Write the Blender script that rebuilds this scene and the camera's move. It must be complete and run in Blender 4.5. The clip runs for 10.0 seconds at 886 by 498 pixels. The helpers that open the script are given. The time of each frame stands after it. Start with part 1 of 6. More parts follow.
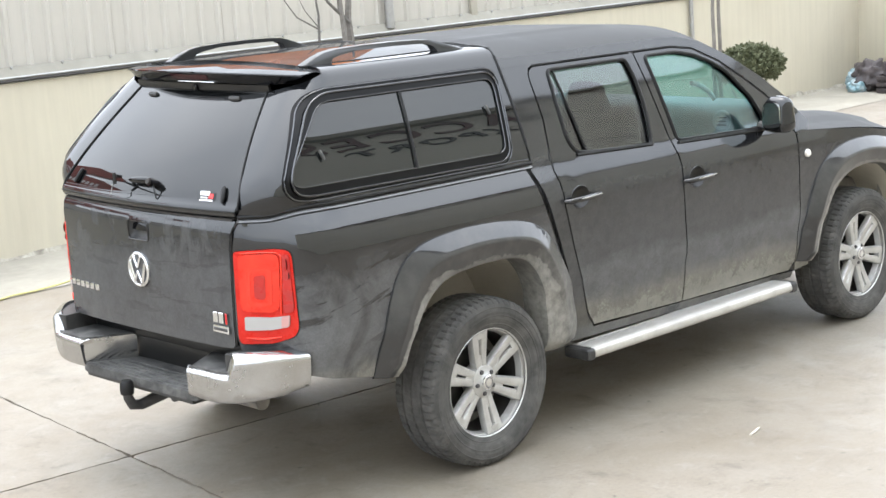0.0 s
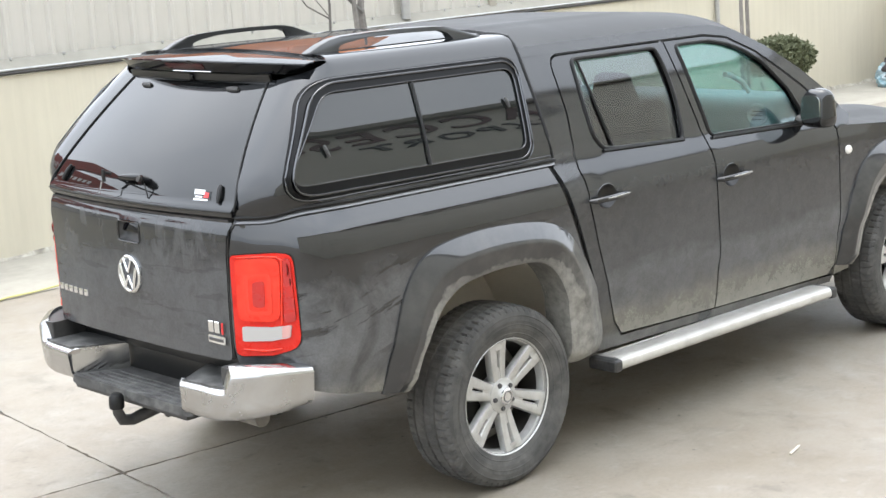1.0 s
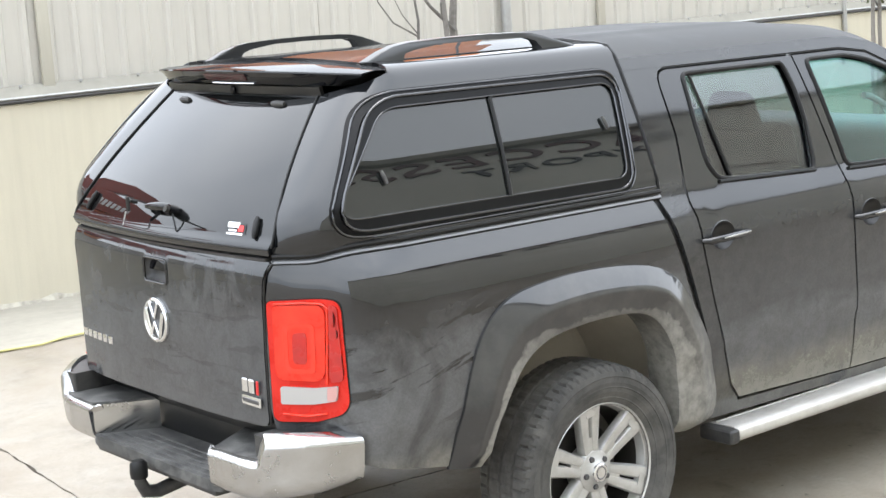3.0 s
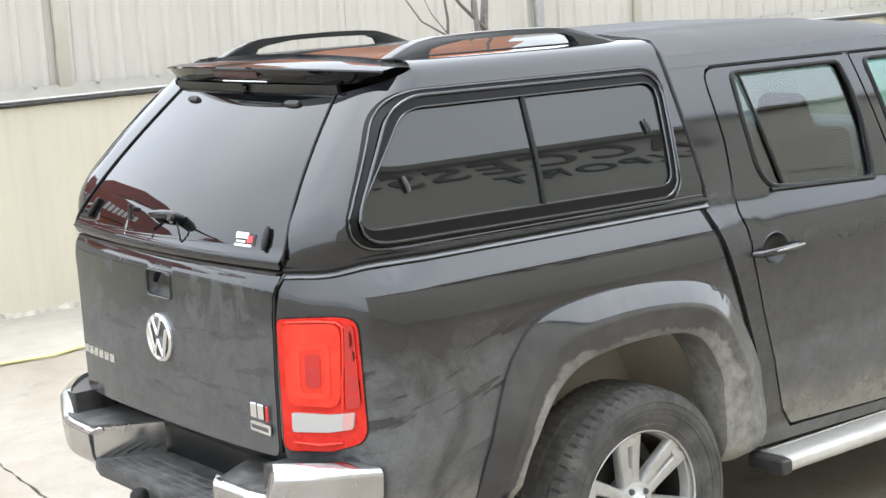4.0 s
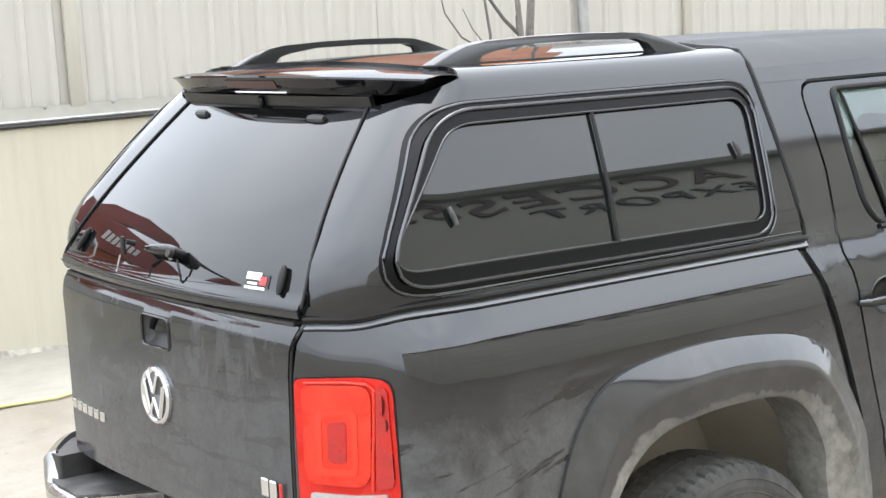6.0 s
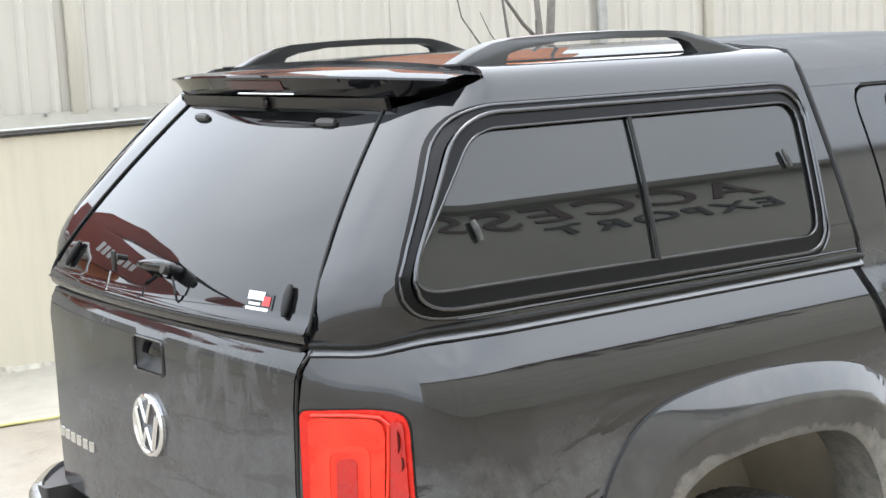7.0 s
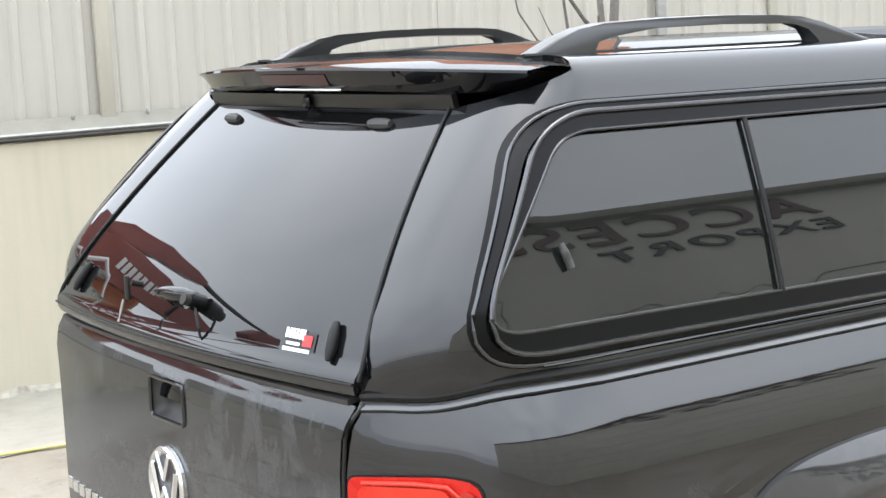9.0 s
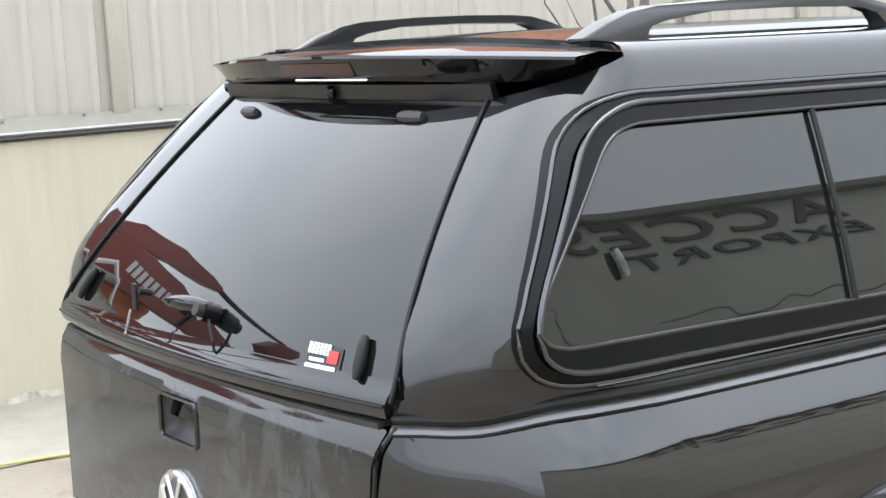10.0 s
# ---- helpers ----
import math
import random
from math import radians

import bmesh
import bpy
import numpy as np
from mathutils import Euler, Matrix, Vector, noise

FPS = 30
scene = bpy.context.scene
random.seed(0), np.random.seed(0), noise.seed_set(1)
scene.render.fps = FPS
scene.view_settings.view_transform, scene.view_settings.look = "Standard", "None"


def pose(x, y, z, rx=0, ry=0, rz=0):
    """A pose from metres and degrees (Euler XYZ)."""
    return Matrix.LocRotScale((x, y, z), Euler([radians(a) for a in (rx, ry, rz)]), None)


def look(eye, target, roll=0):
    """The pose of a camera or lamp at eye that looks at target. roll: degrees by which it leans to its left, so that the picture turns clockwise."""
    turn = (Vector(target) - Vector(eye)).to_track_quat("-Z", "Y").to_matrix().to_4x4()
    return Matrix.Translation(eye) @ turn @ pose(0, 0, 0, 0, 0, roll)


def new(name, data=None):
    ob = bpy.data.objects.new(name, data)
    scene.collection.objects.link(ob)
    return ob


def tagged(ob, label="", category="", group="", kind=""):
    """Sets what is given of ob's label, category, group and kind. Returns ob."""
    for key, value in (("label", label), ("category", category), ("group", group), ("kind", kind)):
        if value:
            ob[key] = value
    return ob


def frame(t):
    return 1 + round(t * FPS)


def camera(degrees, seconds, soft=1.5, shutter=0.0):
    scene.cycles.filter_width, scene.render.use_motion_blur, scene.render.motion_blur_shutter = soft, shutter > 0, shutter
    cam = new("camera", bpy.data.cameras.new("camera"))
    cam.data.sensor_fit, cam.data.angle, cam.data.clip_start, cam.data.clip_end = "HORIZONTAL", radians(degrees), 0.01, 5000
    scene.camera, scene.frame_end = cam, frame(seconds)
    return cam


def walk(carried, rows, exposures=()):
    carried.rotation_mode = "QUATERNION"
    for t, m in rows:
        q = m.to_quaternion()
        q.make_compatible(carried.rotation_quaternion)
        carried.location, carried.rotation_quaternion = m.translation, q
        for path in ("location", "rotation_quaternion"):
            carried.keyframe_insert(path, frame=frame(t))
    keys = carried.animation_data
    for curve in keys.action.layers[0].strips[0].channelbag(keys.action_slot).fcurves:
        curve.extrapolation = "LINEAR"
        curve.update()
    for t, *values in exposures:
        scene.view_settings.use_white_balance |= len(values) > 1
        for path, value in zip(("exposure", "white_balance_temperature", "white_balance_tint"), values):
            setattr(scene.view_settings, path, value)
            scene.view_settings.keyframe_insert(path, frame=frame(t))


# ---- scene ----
# ---- camera ----
cam = camera(31.05, 10.0, soft=1.5)
PATH = [
    (0.0, look((-4.827, -5.709, 2.369), (-1.430, -2.177, 1.375), -3.55)),
    (0.5, look((-4.643, -5.525, 2.332), (-1.273, -1.969, 1.332), -3.60)),
    (1.0, look((-4.458, -5.345, 2.294), (-1.104, -1.774, 1.291), -3.55)),
    (1.5, look((-4.259, -5.172, 2.250), (-0.956, -1.549, 1.271), -3.63)),
    (2.0, look((-4.044, -5.008, 2.196), (-0.811, -1.310, 1.263), -3.58)),
    (2.5, look((-3.859, -4.847, 2.153), (-0.684, -1.089, 1.256), -3.63)),
    (3.0, look((-3.696, -4.691, 2.123), (-0.590, -0.872, 1.249), -3.56)),
    (4.5, look((-3.293, -4.200, 2.048), (-0.291, -0.290, 1.210), -3.41)),
    (5.0, look((-3.179, -4.033, 2.024), (-0.210, -0.093, 1.209), -3.28)),
    (5.5, look((-3.074, -3.869, 2.000), (-0.094, 0.068, 1.214), -3.16)),
    (7.0, look((-2.773, -3.401, 1.934), (0.180, 0.570, 1.217), -2.88)),
    (7.5, look((-2.678, -3.249, 1.915), (0.305, 0.699, 1.201), -2.74)),
    (8.0, look((-2.603, -3.117, 1.905), (0.349, 0.854, 1.185), -2.84)),
    (8.5, look((-2.530, -2.991, 1.899), (0.365, 1.023, 1.189), -2.77)),
    (9.0, look((-2.462, -2.865, 1.890), (0.395, 1.179, 1.196), -2.87)),
    (9.5, look((-2.403, -2.746, 1.880), (0.445, 1.304, 1.185), -2.92)),
    (10.0, look((-2.335, -2.621, 1.867), (0.481, 1.451, 1.168), -3.06)),
]
walk(cam, PATH, [(0.0, 1.71), (5.0, 1.76), (7.5, 1.75), (10.0, 1.60)])

# ---- sky and sun ----
world = bpy.data.worlds.new("overcast_sky")
scene.world = world
world.use_nodes = True
wn, wl = world.node_tree.nodes, world.node_tree.links
sky = wn.new("ShaderNodeTexSky")
sky.sky_type, sky.sun_disc = "NISHITA", False
sky.sun_elevation, sky.sun_rotation = radians(68), radians(31)
sky.air_density, sky.dust_density, sky.ozone_density = 1.0, 6.0, 0.6
grey = wn.new("ShaderNodeHueSaturation")
grey.inputs["Saturation"].default_value = 0.34
wl.new(sky.outputs[0], grey.inputs["Color"])
cloud = wn.new("ShaderNodeMix")
cloud.data_type = "RGBA"
cloud.inputs["Factor"].default_value = 0.7
veil, shade = wn.new("ShaderNodeTexNoise"), wn.new("ShaderNodeValToRGB")
veil.inputs["Scale"].default_value, veil.inputs["Detail"].default_value, veil.inputs["Distortion"].default_value = 2.6, 6.0, 0.4
where = wn.new("ShaderNodeTexCoord")
wl.new(where.outputs["Generated"], veil.inputs["Vector"])
wl.new(veil.outputs["Fac"], shade.inputs["Fac"])
for k, (p, c) in enumerate(((0.32, (6.0, 6.75, 7.8, 1)), (0.68, (8.1, 8.75, 9.6, 1)))):
    shade.color_ramp.elements[k].position, shade.color_ramp.elements[k].color = p, c
wl.new(shade.outputs["Color"], cloud.inputs["B"])
wl.new(grey.outputs[0], cloud.inputs["A"])
# an overcast sky is brighter overhead than at the horizon
part_z, lift, dome = wn.new("ShaderNodeSeparateXYZ"), wn.new("ShaderNodeMapRange"), wn.new("ShaderNodeVectorMath")
wl.new(where.outputs["Generated"], part_z.inputs[0])
wl.new(part_z.outputs["Z"], lift.inputs["Value"])
lift.inputs["To Min"].default_value, lift.inputs["To Max"].default_value = 0.72, 1.14
dome.operation = "SCALE"
wl.new(cloud.outputs["Result"], dome.inputs[0])
wl.new(lift.outputs["Result"], dome.inputs["Scale"])
wl.new(dome.outputs[0], wn["Background"].inputs["Color"])
wn["Background"].inputs["Strength"].default_value = 0.152
sun = new("sun", bpy.data.lights.new("sun", "SUN"))
sun.data.energy, sun.data.angle, sun.data.color = 0.45, radians(175), (1.0, 0.98, 0.95)
sun.matrix_world = look((0.3, 0.6, 14), (0, 0, 0))

# ---- materials ----
def mat(name, color, rough=0.5, metal=0.0, coat=0.0, spec=0.5, ior=1.5):
    m = bpy.data.materials.new(name)
    m.use_nodes = True
    b = m.node_tree.nodes["Principled BSDF"]
    b.inputs["Base Color"].default_value = (*color, 1)
    b.inputs["Roughness"].default_value = rough
    b.inputs["Metallic"].default_value = metal
    b.inputs["Coat Weight"].default_value = coat
    b.inputs["Coat Roughness"].default_value = 0.03
    b.inputs["Coat IOR"].default_value = 1.5
    b.inputs["Specular IOR Level"].default_value = spec
    b.inputs["IOR"].default_value = ior
    return m


def nodes(m):
    return m.node_tree.nodes, m.node_tree.links, m.node_tree.nodes["Principled BSDF"]


def tex_noise(m, scale, detail=4.0, rough=0.55, stretch=(1, 1, 1), distort=0.0):
    n, l, _ = nodes(m)
    c, mp, t = n.new("ShaderNodeTexCoord"), n.new("ShaderNodeMapping"), n.new("ShaderNodeTexNoise")
    mp.inputs["Scale"].default_value = stretch
    t.inputs["Scale"].default_value, t.inputs["Detail"].default_value = scale, detail
    t.inputs["Roughness"].default_value, t.inputs["Distortion"].default_value = rough, distort
    l.new(c.outputs["Object"], mp.inputs["Vector"])
    l.new(mp.outputs[0], t.inputs["Vector"])
    return t.outputs["Fac"]


def ramp(m, fac, stops):
    n, l, _ = nodes(m)
    r = n.new("ShaderNodeValToRGB")
    e = r.color_ramp.elements
    while len(e) < len(stops):
        e.new(0.5)
    for k, (p, c) in enumerate(stops):
        e[k].position = p
        e[k].color = (c, c, c, 1) if isinstance(c, (int, float)) else (*c, 1)
    l.new(fac, r.inputs["Fac"])
    return r.outputs["Color"]


def mixc(m, fac, a, b, kind="MIX"):
    n, l, _ = nodes(m)
    x = n.new("ShaderNodeMix")
    x.data_type, x.blend_type = "RGBA", kind
    for s, v in ((x.inputs["Factor"], fac), (x.inputs["A"], a), (x.inputs["B"], b)):
        if isinstance(v, (int, float)):
            s.default_value = v
        elif isinstance(v, tuple):
            s.default_value = (*v, 1)
        else:
            l.new(v, s)
    return x.outputs["Result"]


def calc(m, op, a, b=0.0, clamp=False):
    n, l, _ = nodes(m)
    x = n.new("ShaderNodeMath")
    x.operation, x.use_clamp = op, clamp
    for k, v in enumerate((a, b)):
        if isinstance(v, (int, float)):
            x.inputs[k].default_value = v
        else:
            l.new(v, x.inputs[k])
    return x.outputs[0]


def bump(m, height, strength=0.2, dist=0.01):
    n, l, b = nodes(m)
    x = n.new("ShaderNodeBump")
    x.inputs["Strength"].default_value, x.inputs["Distance"].default_value = strength, dist
    l.new(height, x.inputs["Height"])
    l.new(x.outputs[0], b.inputs["Normal"])


def axis_of(m, name):
    n, l, _ = nodes(m)
    c, s = n.new("ShaderNodeTexCoord"), n.new("ShaderNodeSeparateXYZ")
    l.new(c.outputs["Object"], s.inputs[0])
    return s.outputs[name]


def tex_stroke(m, scale, along, across, tilt, detail=5.0):
    """Noise drawn out into strokes that lean by tilt degrees in the x-z plane."""
    n, l, _ = nodes(m)
    c, mp, t = n.new("ShaderNodeTexCoord"), n.new("ShaderNodeMapping"), n.new("ShaderNodeTexNoise")
    mp.vector_type = "TEXTURE"
    mp.inputs["Rotation"].default_value = (0, radians(-tilt), 0)
    mp.inputs["Scale"].default_value = (along, along, across)
    t.inputs["Scale"].default_value, t.inputs["Detail"].default_value = scale, detail
    t.inputs["Roughness"].default_value, t.inputs["Distortion"].default_value = 0.6, 0.4
    l.new(c.outputs["Object"], mp.inputs["Vector"])
    l.new(mp.outputs[0], t.inputs["Vector"])
    return t.outputs["Fac"]


def paint(name, dust=1.0, base=(0.0035, 0.004, 0.005), top=1.20, smear=1.0, coat_ior=1.62, bands=((0.0, 0.0), (0.045, 0.22), (0.12, 0.58), (0.48, 0.62), (0.56, 0.95), (0.66, 0.80), (0.80, 0.80), (0.92, 1.1)), drips=0.0, thin=0.10, gloss=0.03):
    """Black car paint under road dust that thickens downwards, with wiped strokes, cloudy patches and drip marks."""
    m = mat(name, base, 0.25, 0.0, 1.0, 0.0)
    nodes(m)[2].inputs["Coat IOR"].default_value = coat_ior
    n, l, b = nodes(m)
    z = calc(m, "ADD", axis_of(m, "Z"), calc(m, "MULTIPLY", calc(m, "SUBTRACT", tex_noise(m, 3.0, 6, 0.65, (1, 1, 1.5), 0.6), 0.5), 0.16))
    low = ramp(m, calc(m, "DIVIDE", calc(m, "SUBTRACT", top, z), top - 0.40, True), bands)
    film = ramp(m, tex_noise(m, 2.4, 6, 0.62, (1, 1, 0.9), 0.8), ((0.34, thin), (0.49, 0.74 + 0.2 * thin), (0.62, 1.0)))
    patch = ramp(m, tex_noise(m, 1.7, 3, 0.5, (1, 1, 1.3), 0.3), ((0.36, 0.0), (0.47, 1.0)))
    stroke = ramp(m, tex_stroke(m, 11.0, 2.8, 0.45, 17), ((0.385, 1.0), (0.437, 0.0)))
    wiped = calc(m, "SUBTRACT", 1.0, calc(m, "MULTIPLY", calc(m, "MULTIPLY", calc(m, "MULTIPLY", patch, stroke), calc(m, "MULTIPLY", calc(m, "SUBTRACT", z, 0.62), 4.0, True)), 0.97 * smear), True)
    mottle = ramp(m, tex_noise(m, 17, 5, 0.7, (1, 1, 1), 0.5), ((0.32, 0.74), (0.58, 1.0)))
    fine = ramp(m, tex_noise(m, 130, 3, 0.7), ((0.30, 0.75), (0.7, 1.0)))
    mask = calc(m, "MULTIPLY", calc(m, "MULTIPLY", low, film), calc(m, "MULTIPLY", calc(m, "MULTIPLY", wiped, mottle), fine))
    if drips:
        run = ramp(m, tex_noise(m, 9, 5, 0.65, (1.3, 1.3, 0.55), 0.3), ((0.47, 0.0), (0.54, 1.0)))
        blot = ramp(m, tex_noise(m, 3.6, 4, 0.6, (1, 1, 1), 0.6), ((0.44, 0.0), (0.56, 1.0)))
        high = calc(m, "MULTIPLY", calc(m, "SUBTRACT", z, 1.02), 9.0, True)
        keep = calc(m, "SUBTRACT", 1.0, calc(m, "MULTIPLY", calc(m, "MULTIPLY", calc(m, "SUBTRACT", 1.0, calc(m, "MULTIPLY", run, blot)), drips), high), True)
        mask = calc(m, "MULTIPLY", mask, keep)
    mask = calc(m, "MULTIPLY", mask, 0.85 * dust, True)
    splash = ramp(m, calc(m, "ADD", z, calc(m, "MULTIPLY", tex_noise(m, 14, 5, 0.7), 0.10)), ((0.60, 1.0), (0.70, 0.0)))
    soil = mixc(m, splash, (0.27, 0.273, 0.28), (0.36, 0.345, 0.30))
    l.new(mixc(m, mask, base, soil), b.inputs["Base Color"])
    l.new(calc(m, "ADD", calc(m, "MULTIPLY", mask, 0.5), 0.16, True), b.inputs["Roughness"])
    l.new(calc(m, "SUBTRACT", 1.0, calc(m, "MULTIPLY", mask, 1.0), True), b.inputs["Coat Weight"])
    l.new(calc(m, "ADD", calc(m, "MULTIPLY", mask, 0.45), gloss, True), b.inputs["Coat Roughness"])
    return m


def flare_plastic():
    """Gloss plastic with a ragged belt of dried mud along the lip and on the leg ahead of the wheel."""
    m = mat("flare_plastic", (0.016, 0.0165, 0.018), 0.3, 0.0, 0.95, 0.15)
    nodes(m)[2].inputs["Coat IOR"].default_value = 1.66
    n, l, b = nodes(m)
    uv, sep = n.new("ShaderNodeUVMap"), n.new("ShaderNodeSeparateXYZ")
    uv.uv_map = "belt"
    l.new(uv.outputs[0], sep.inputs[0])
    rag = calc(m, "MULTIPLY", calc(m, "SUBTRACT", tex_noise(m, 9, 6, 0.7, (1, 1, 1), 0.8), 0.5), 0.9)
    belt = calc(m, "ADD", calc(m, "SUBTRACT", sep.outputs["Y"], 0.31), calc(m, "MULTIPLY", ramp(m, sep.outputs["X"], ((0.0, 0.62), (0.27, 0.60), (0.37, 0.40), (0.62, 0.40), (0.74, 0.75), (0.86, 1.0))), 0.62))
    lip = ramp(m, calc(m, "ADD", belt, calc(m, "MULTIPLY", rag, 0.45)), ((0.80, 0.0), (0.86, 0.8), (0.97, 1.0)))
    leg = ramp(m, calc(m, "ADD", sep.outputs["X"], calc(m, "MULTIPLY", rag, 0.22)), ((0.64, 0.0), (0.90, 0.8)))
    lip = calc(m, "MULTIPLY", lip, ramp(m, sep.outputs["X"], ((0.20, 1.0), (0.34, 0.45), (0.62, 0.45), (0.82, 1.0))))
    f = calc(m, "MULTIPLY", calc(m, "MAXIMUM", lip, leg), ramp(m, tex_noise(m, 22, 5, 0.7), ((0.3, 0.5), (0.6, 1.0))))
    f = calc(m, "MULTIPLY", calc(m, "MAXIMUM", f, ramp(m, tex_noise(m, 5, 5, 0.65), ((0.45, 0.0), (0.75, 0.10)))), 0.9)
    l.new(mixc(m, f, (0.016, 0.0165, 0.018), (0.32, 0.31, 0.285)), b.inputs["Base Color"])
    l.new(calc(m, "SUBTRACT", 0.9, calc(m, "MULTIPLY", f, 1.1), True), b.inputs["Coat Weight"])
    l.new(calc(m, "ADD", calc(m, "MULTIPLY", f, 0.5), 0.3, True), b.inputs["Roughness"])
    return m


def dusty(name, color, dust_color, rough, amount=0.5, scale=9.0, metal=0.0, coat=0.0, relief=0.0):
    m = mat(name, color, rough, metal, coat)
    n, l, b = nodes(m)
    f = calc(m, "MULTIPLY", ramp(m, tex_noise(m, scale, 5, 0.65, (1, 1, 1), 0.5), ((0.35, 0.0), (0.68, 1.0))), amount)
    l.new(mixc(m, f, color, dust_color), b.inputs["Base Color"])
    l.new(calc(m, "ADD", calc(m, "MULTIPLY", f, 0.4), rough, True), b.inputs["Roughness"])
    if relief:
        bump(m, tex_noise(m, 240, 3), relief, 0.002)
    return m


def glass(name, tint, ior=1.5):
    m = mat(name, tint, 0.0, 0.0, 0.0, 0.5, ior)
    nodes(m)[2].inputs["Transmission Weight"].default_value = 1.0
    return m


PAINT = paint("black_paint_dusty", 0.70, coat_ior=1.70, gloss=0.035, bands=((0.0, 0.0), (0.10, 0.06), (0.20, 0.26), (0.31, 0.70), (0.48, 0.80), (0.58, 0.95), (0.70, 0.82), (0.92, 1.1)), thin=0.05)
# door dust, with a step that paints in the light band at the crease
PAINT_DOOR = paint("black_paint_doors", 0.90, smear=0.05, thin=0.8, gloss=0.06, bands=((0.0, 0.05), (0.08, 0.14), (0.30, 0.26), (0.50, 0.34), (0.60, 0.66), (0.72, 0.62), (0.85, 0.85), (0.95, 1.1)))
PAINT_CAB = paint("black_paint_cab", 0.25, gloss=0.06, top=1.9, smear=0.3, bands=((0.0, 0.5), (0.45, 0.6), (0.7, 0.8), (0.85, 1.1), (1.0, 1.5)))
PAINT_CABROOF = dusty("black_paint_cab_roof", (0.020, 0.0208, 0.0225), (0.10, 0.10, 0.10), 0.5, 0.5, 3.0, 0.0, 0.0)
nodes(PAINT_CABROOF)[2].inputs["Specular IOR Level"].default_value = 0.12
PAINT_CAP = paint("black_paint_clean", 0.04, coat_ior=1.62, top=1.9, smear=0.5, bands=((0.0, 0.3), (1.0, 1.0)))
PAINT_ROOF = dusty("black_paint_roof", (0.014, 0.0145, 0.016), (0.15, 0.15, 0.148), 0.3, 0.35, 3.0, 0.0, 0.46)
nodes(PAINT_ROOF)[2].inputs["Specular IOR Level"].default_value = 0.0
bump(PAINT_ROOF, tex_noise(PAINT_ROOF, 3.2, 2, 0.4), 0.35, 0.02)
PAINT_GATE = paint("black_paint_tailgate", 0.38, top=1.24, smear=0.3, bands=((0.0, 0.3), (0.03, 0.70), (0.20, 0.84), (0.50, 0.86), (1.0, 0.90)), drips=0.62, thin=0.85)
FLARE = flare_plastic()
PLASTIC = dusty("black_plastic", (0.018, 0.018, 0.019), (0.12, 0.115, 0.105), 0.45, 0.35, 14.0, relief=0.15)
STEP_TOP = dusty("ribbed_step_plastic", (0.026, 0.026, 0.026), (0.164, 0.161, 0.153), 0.6, 0.7, 14.0, relief=0.5)
RUBBER = mat("rubber_trim", (0.010, 0.010, 0.010), 0.45, 0.0, 0.0, 0.25)
DARK = dusty("underbody_dirt_and_shade", (0.09, 0.085, 0.078), (0.26, 0.24, 0.21), 0.85, 0.9, 5.0)
BLACK = mat("flat_black", (0.006, 0.006, 0.006), 0.35)
WELL = dusty("wheel_well_liner", (0.499, 0.464, 0.396), (0.602, 0.568, 0.490), 0.85, 0.9, 4.0)
CHROME = dusty("chrome", (0.50, 0.503, 0.508), (0.33, 0.32, 0.30), 0.10, 0.6, 7.0, 1.0)
ALLOY = dusty("silver_alloy", (0.56, 0.56, 0.55), (0.36, 0.345, 0.32), 0.42, 0.5, 12.0, 0.7, 0.15)
ALU = dusty("brushed_aluminium", (0.62, 0.61, 0.58), (0.36, 0.34, 0.31), 0.52, 0.4, 6.0, 0.8)
TYRE = dusty("tyre_rubber", (0.040, 0.039, 0.038), (0.150, 0.146, 0.136), 0.8, 0.7, 8.0, relief=0.25)
# deep, bright and lit copies of the red paint light onto the facets
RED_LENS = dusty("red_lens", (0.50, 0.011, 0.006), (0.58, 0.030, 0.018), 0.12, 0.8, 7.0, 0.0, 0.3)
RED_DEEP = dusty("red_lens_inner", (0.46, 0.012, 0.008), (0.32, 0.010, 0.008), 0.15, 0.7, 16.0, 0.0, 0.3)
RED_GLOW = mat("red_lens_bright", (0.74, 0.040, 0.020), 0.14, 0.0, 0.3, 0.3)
PINK_LENS = mat("pink_lens", (0.50, 0.27, 0.25), 0.15, 0.0, 0.8)
RED_DARK = mat("red_lens_dark", (0.10, 0.012, 0.012), 0.2, 0.0, 0.2, 0.3)
RED_BRAKE = mat("red_brake_lens", (0.035, 0.004, 0.006), 0.12, 0.0, 0.2, 0.3)
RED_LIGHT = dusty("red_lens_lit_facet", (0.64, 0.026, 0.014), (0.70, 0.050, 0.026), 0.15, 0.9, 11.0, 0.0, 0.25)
for lens in (RED_LENS, RED_LIGHT):
    nodes(lens)[2].inputs["Specular IOR Level"].default_value = 0.15
WHITE_LENS = mat("reverse_lens", (0.374, 0.361, 0.348), 0.12, 0.0, 1.0)
SMOKE = glass("smoked_window", (0.012, 0.0135, 0.013), 1.54)
SMOKE_REAR = glass("smoked_rear_window", (0.006, 0.0063, 0.0065), 1.54)
for pane in (SMOKE, SMOKE_REAR):
    nodes(pane)[2].inputs["Transmission Weight"].default_value = 0.15
TINT = glass("green_tinted_window", (0.47, 0.71, 0.71), 1.50)
REARTINT = glass("privacy_window", (0.32, 0.34, 0.355), 1.60)
LENS = glass("clear_lens", (0.95, 0.95, 0.95), 1.45)
MIRROR = mat("mirror_glass", (0.5, 0.53, 0.53), 0.02, 1.0)
RAIL_STRIP = mat("satin_grey_strip", (0.10, 0.102, 0.108), 0.28, 0.0, 0.6)
SATIN = mat("satin_black_rail", (0.02, 0.021, 0.022), 0.38, 0.0, 0.15)
BEAD = mat("glossy_window_bead", (0.09, 0.091, 0.095), 0.22, 1.0)
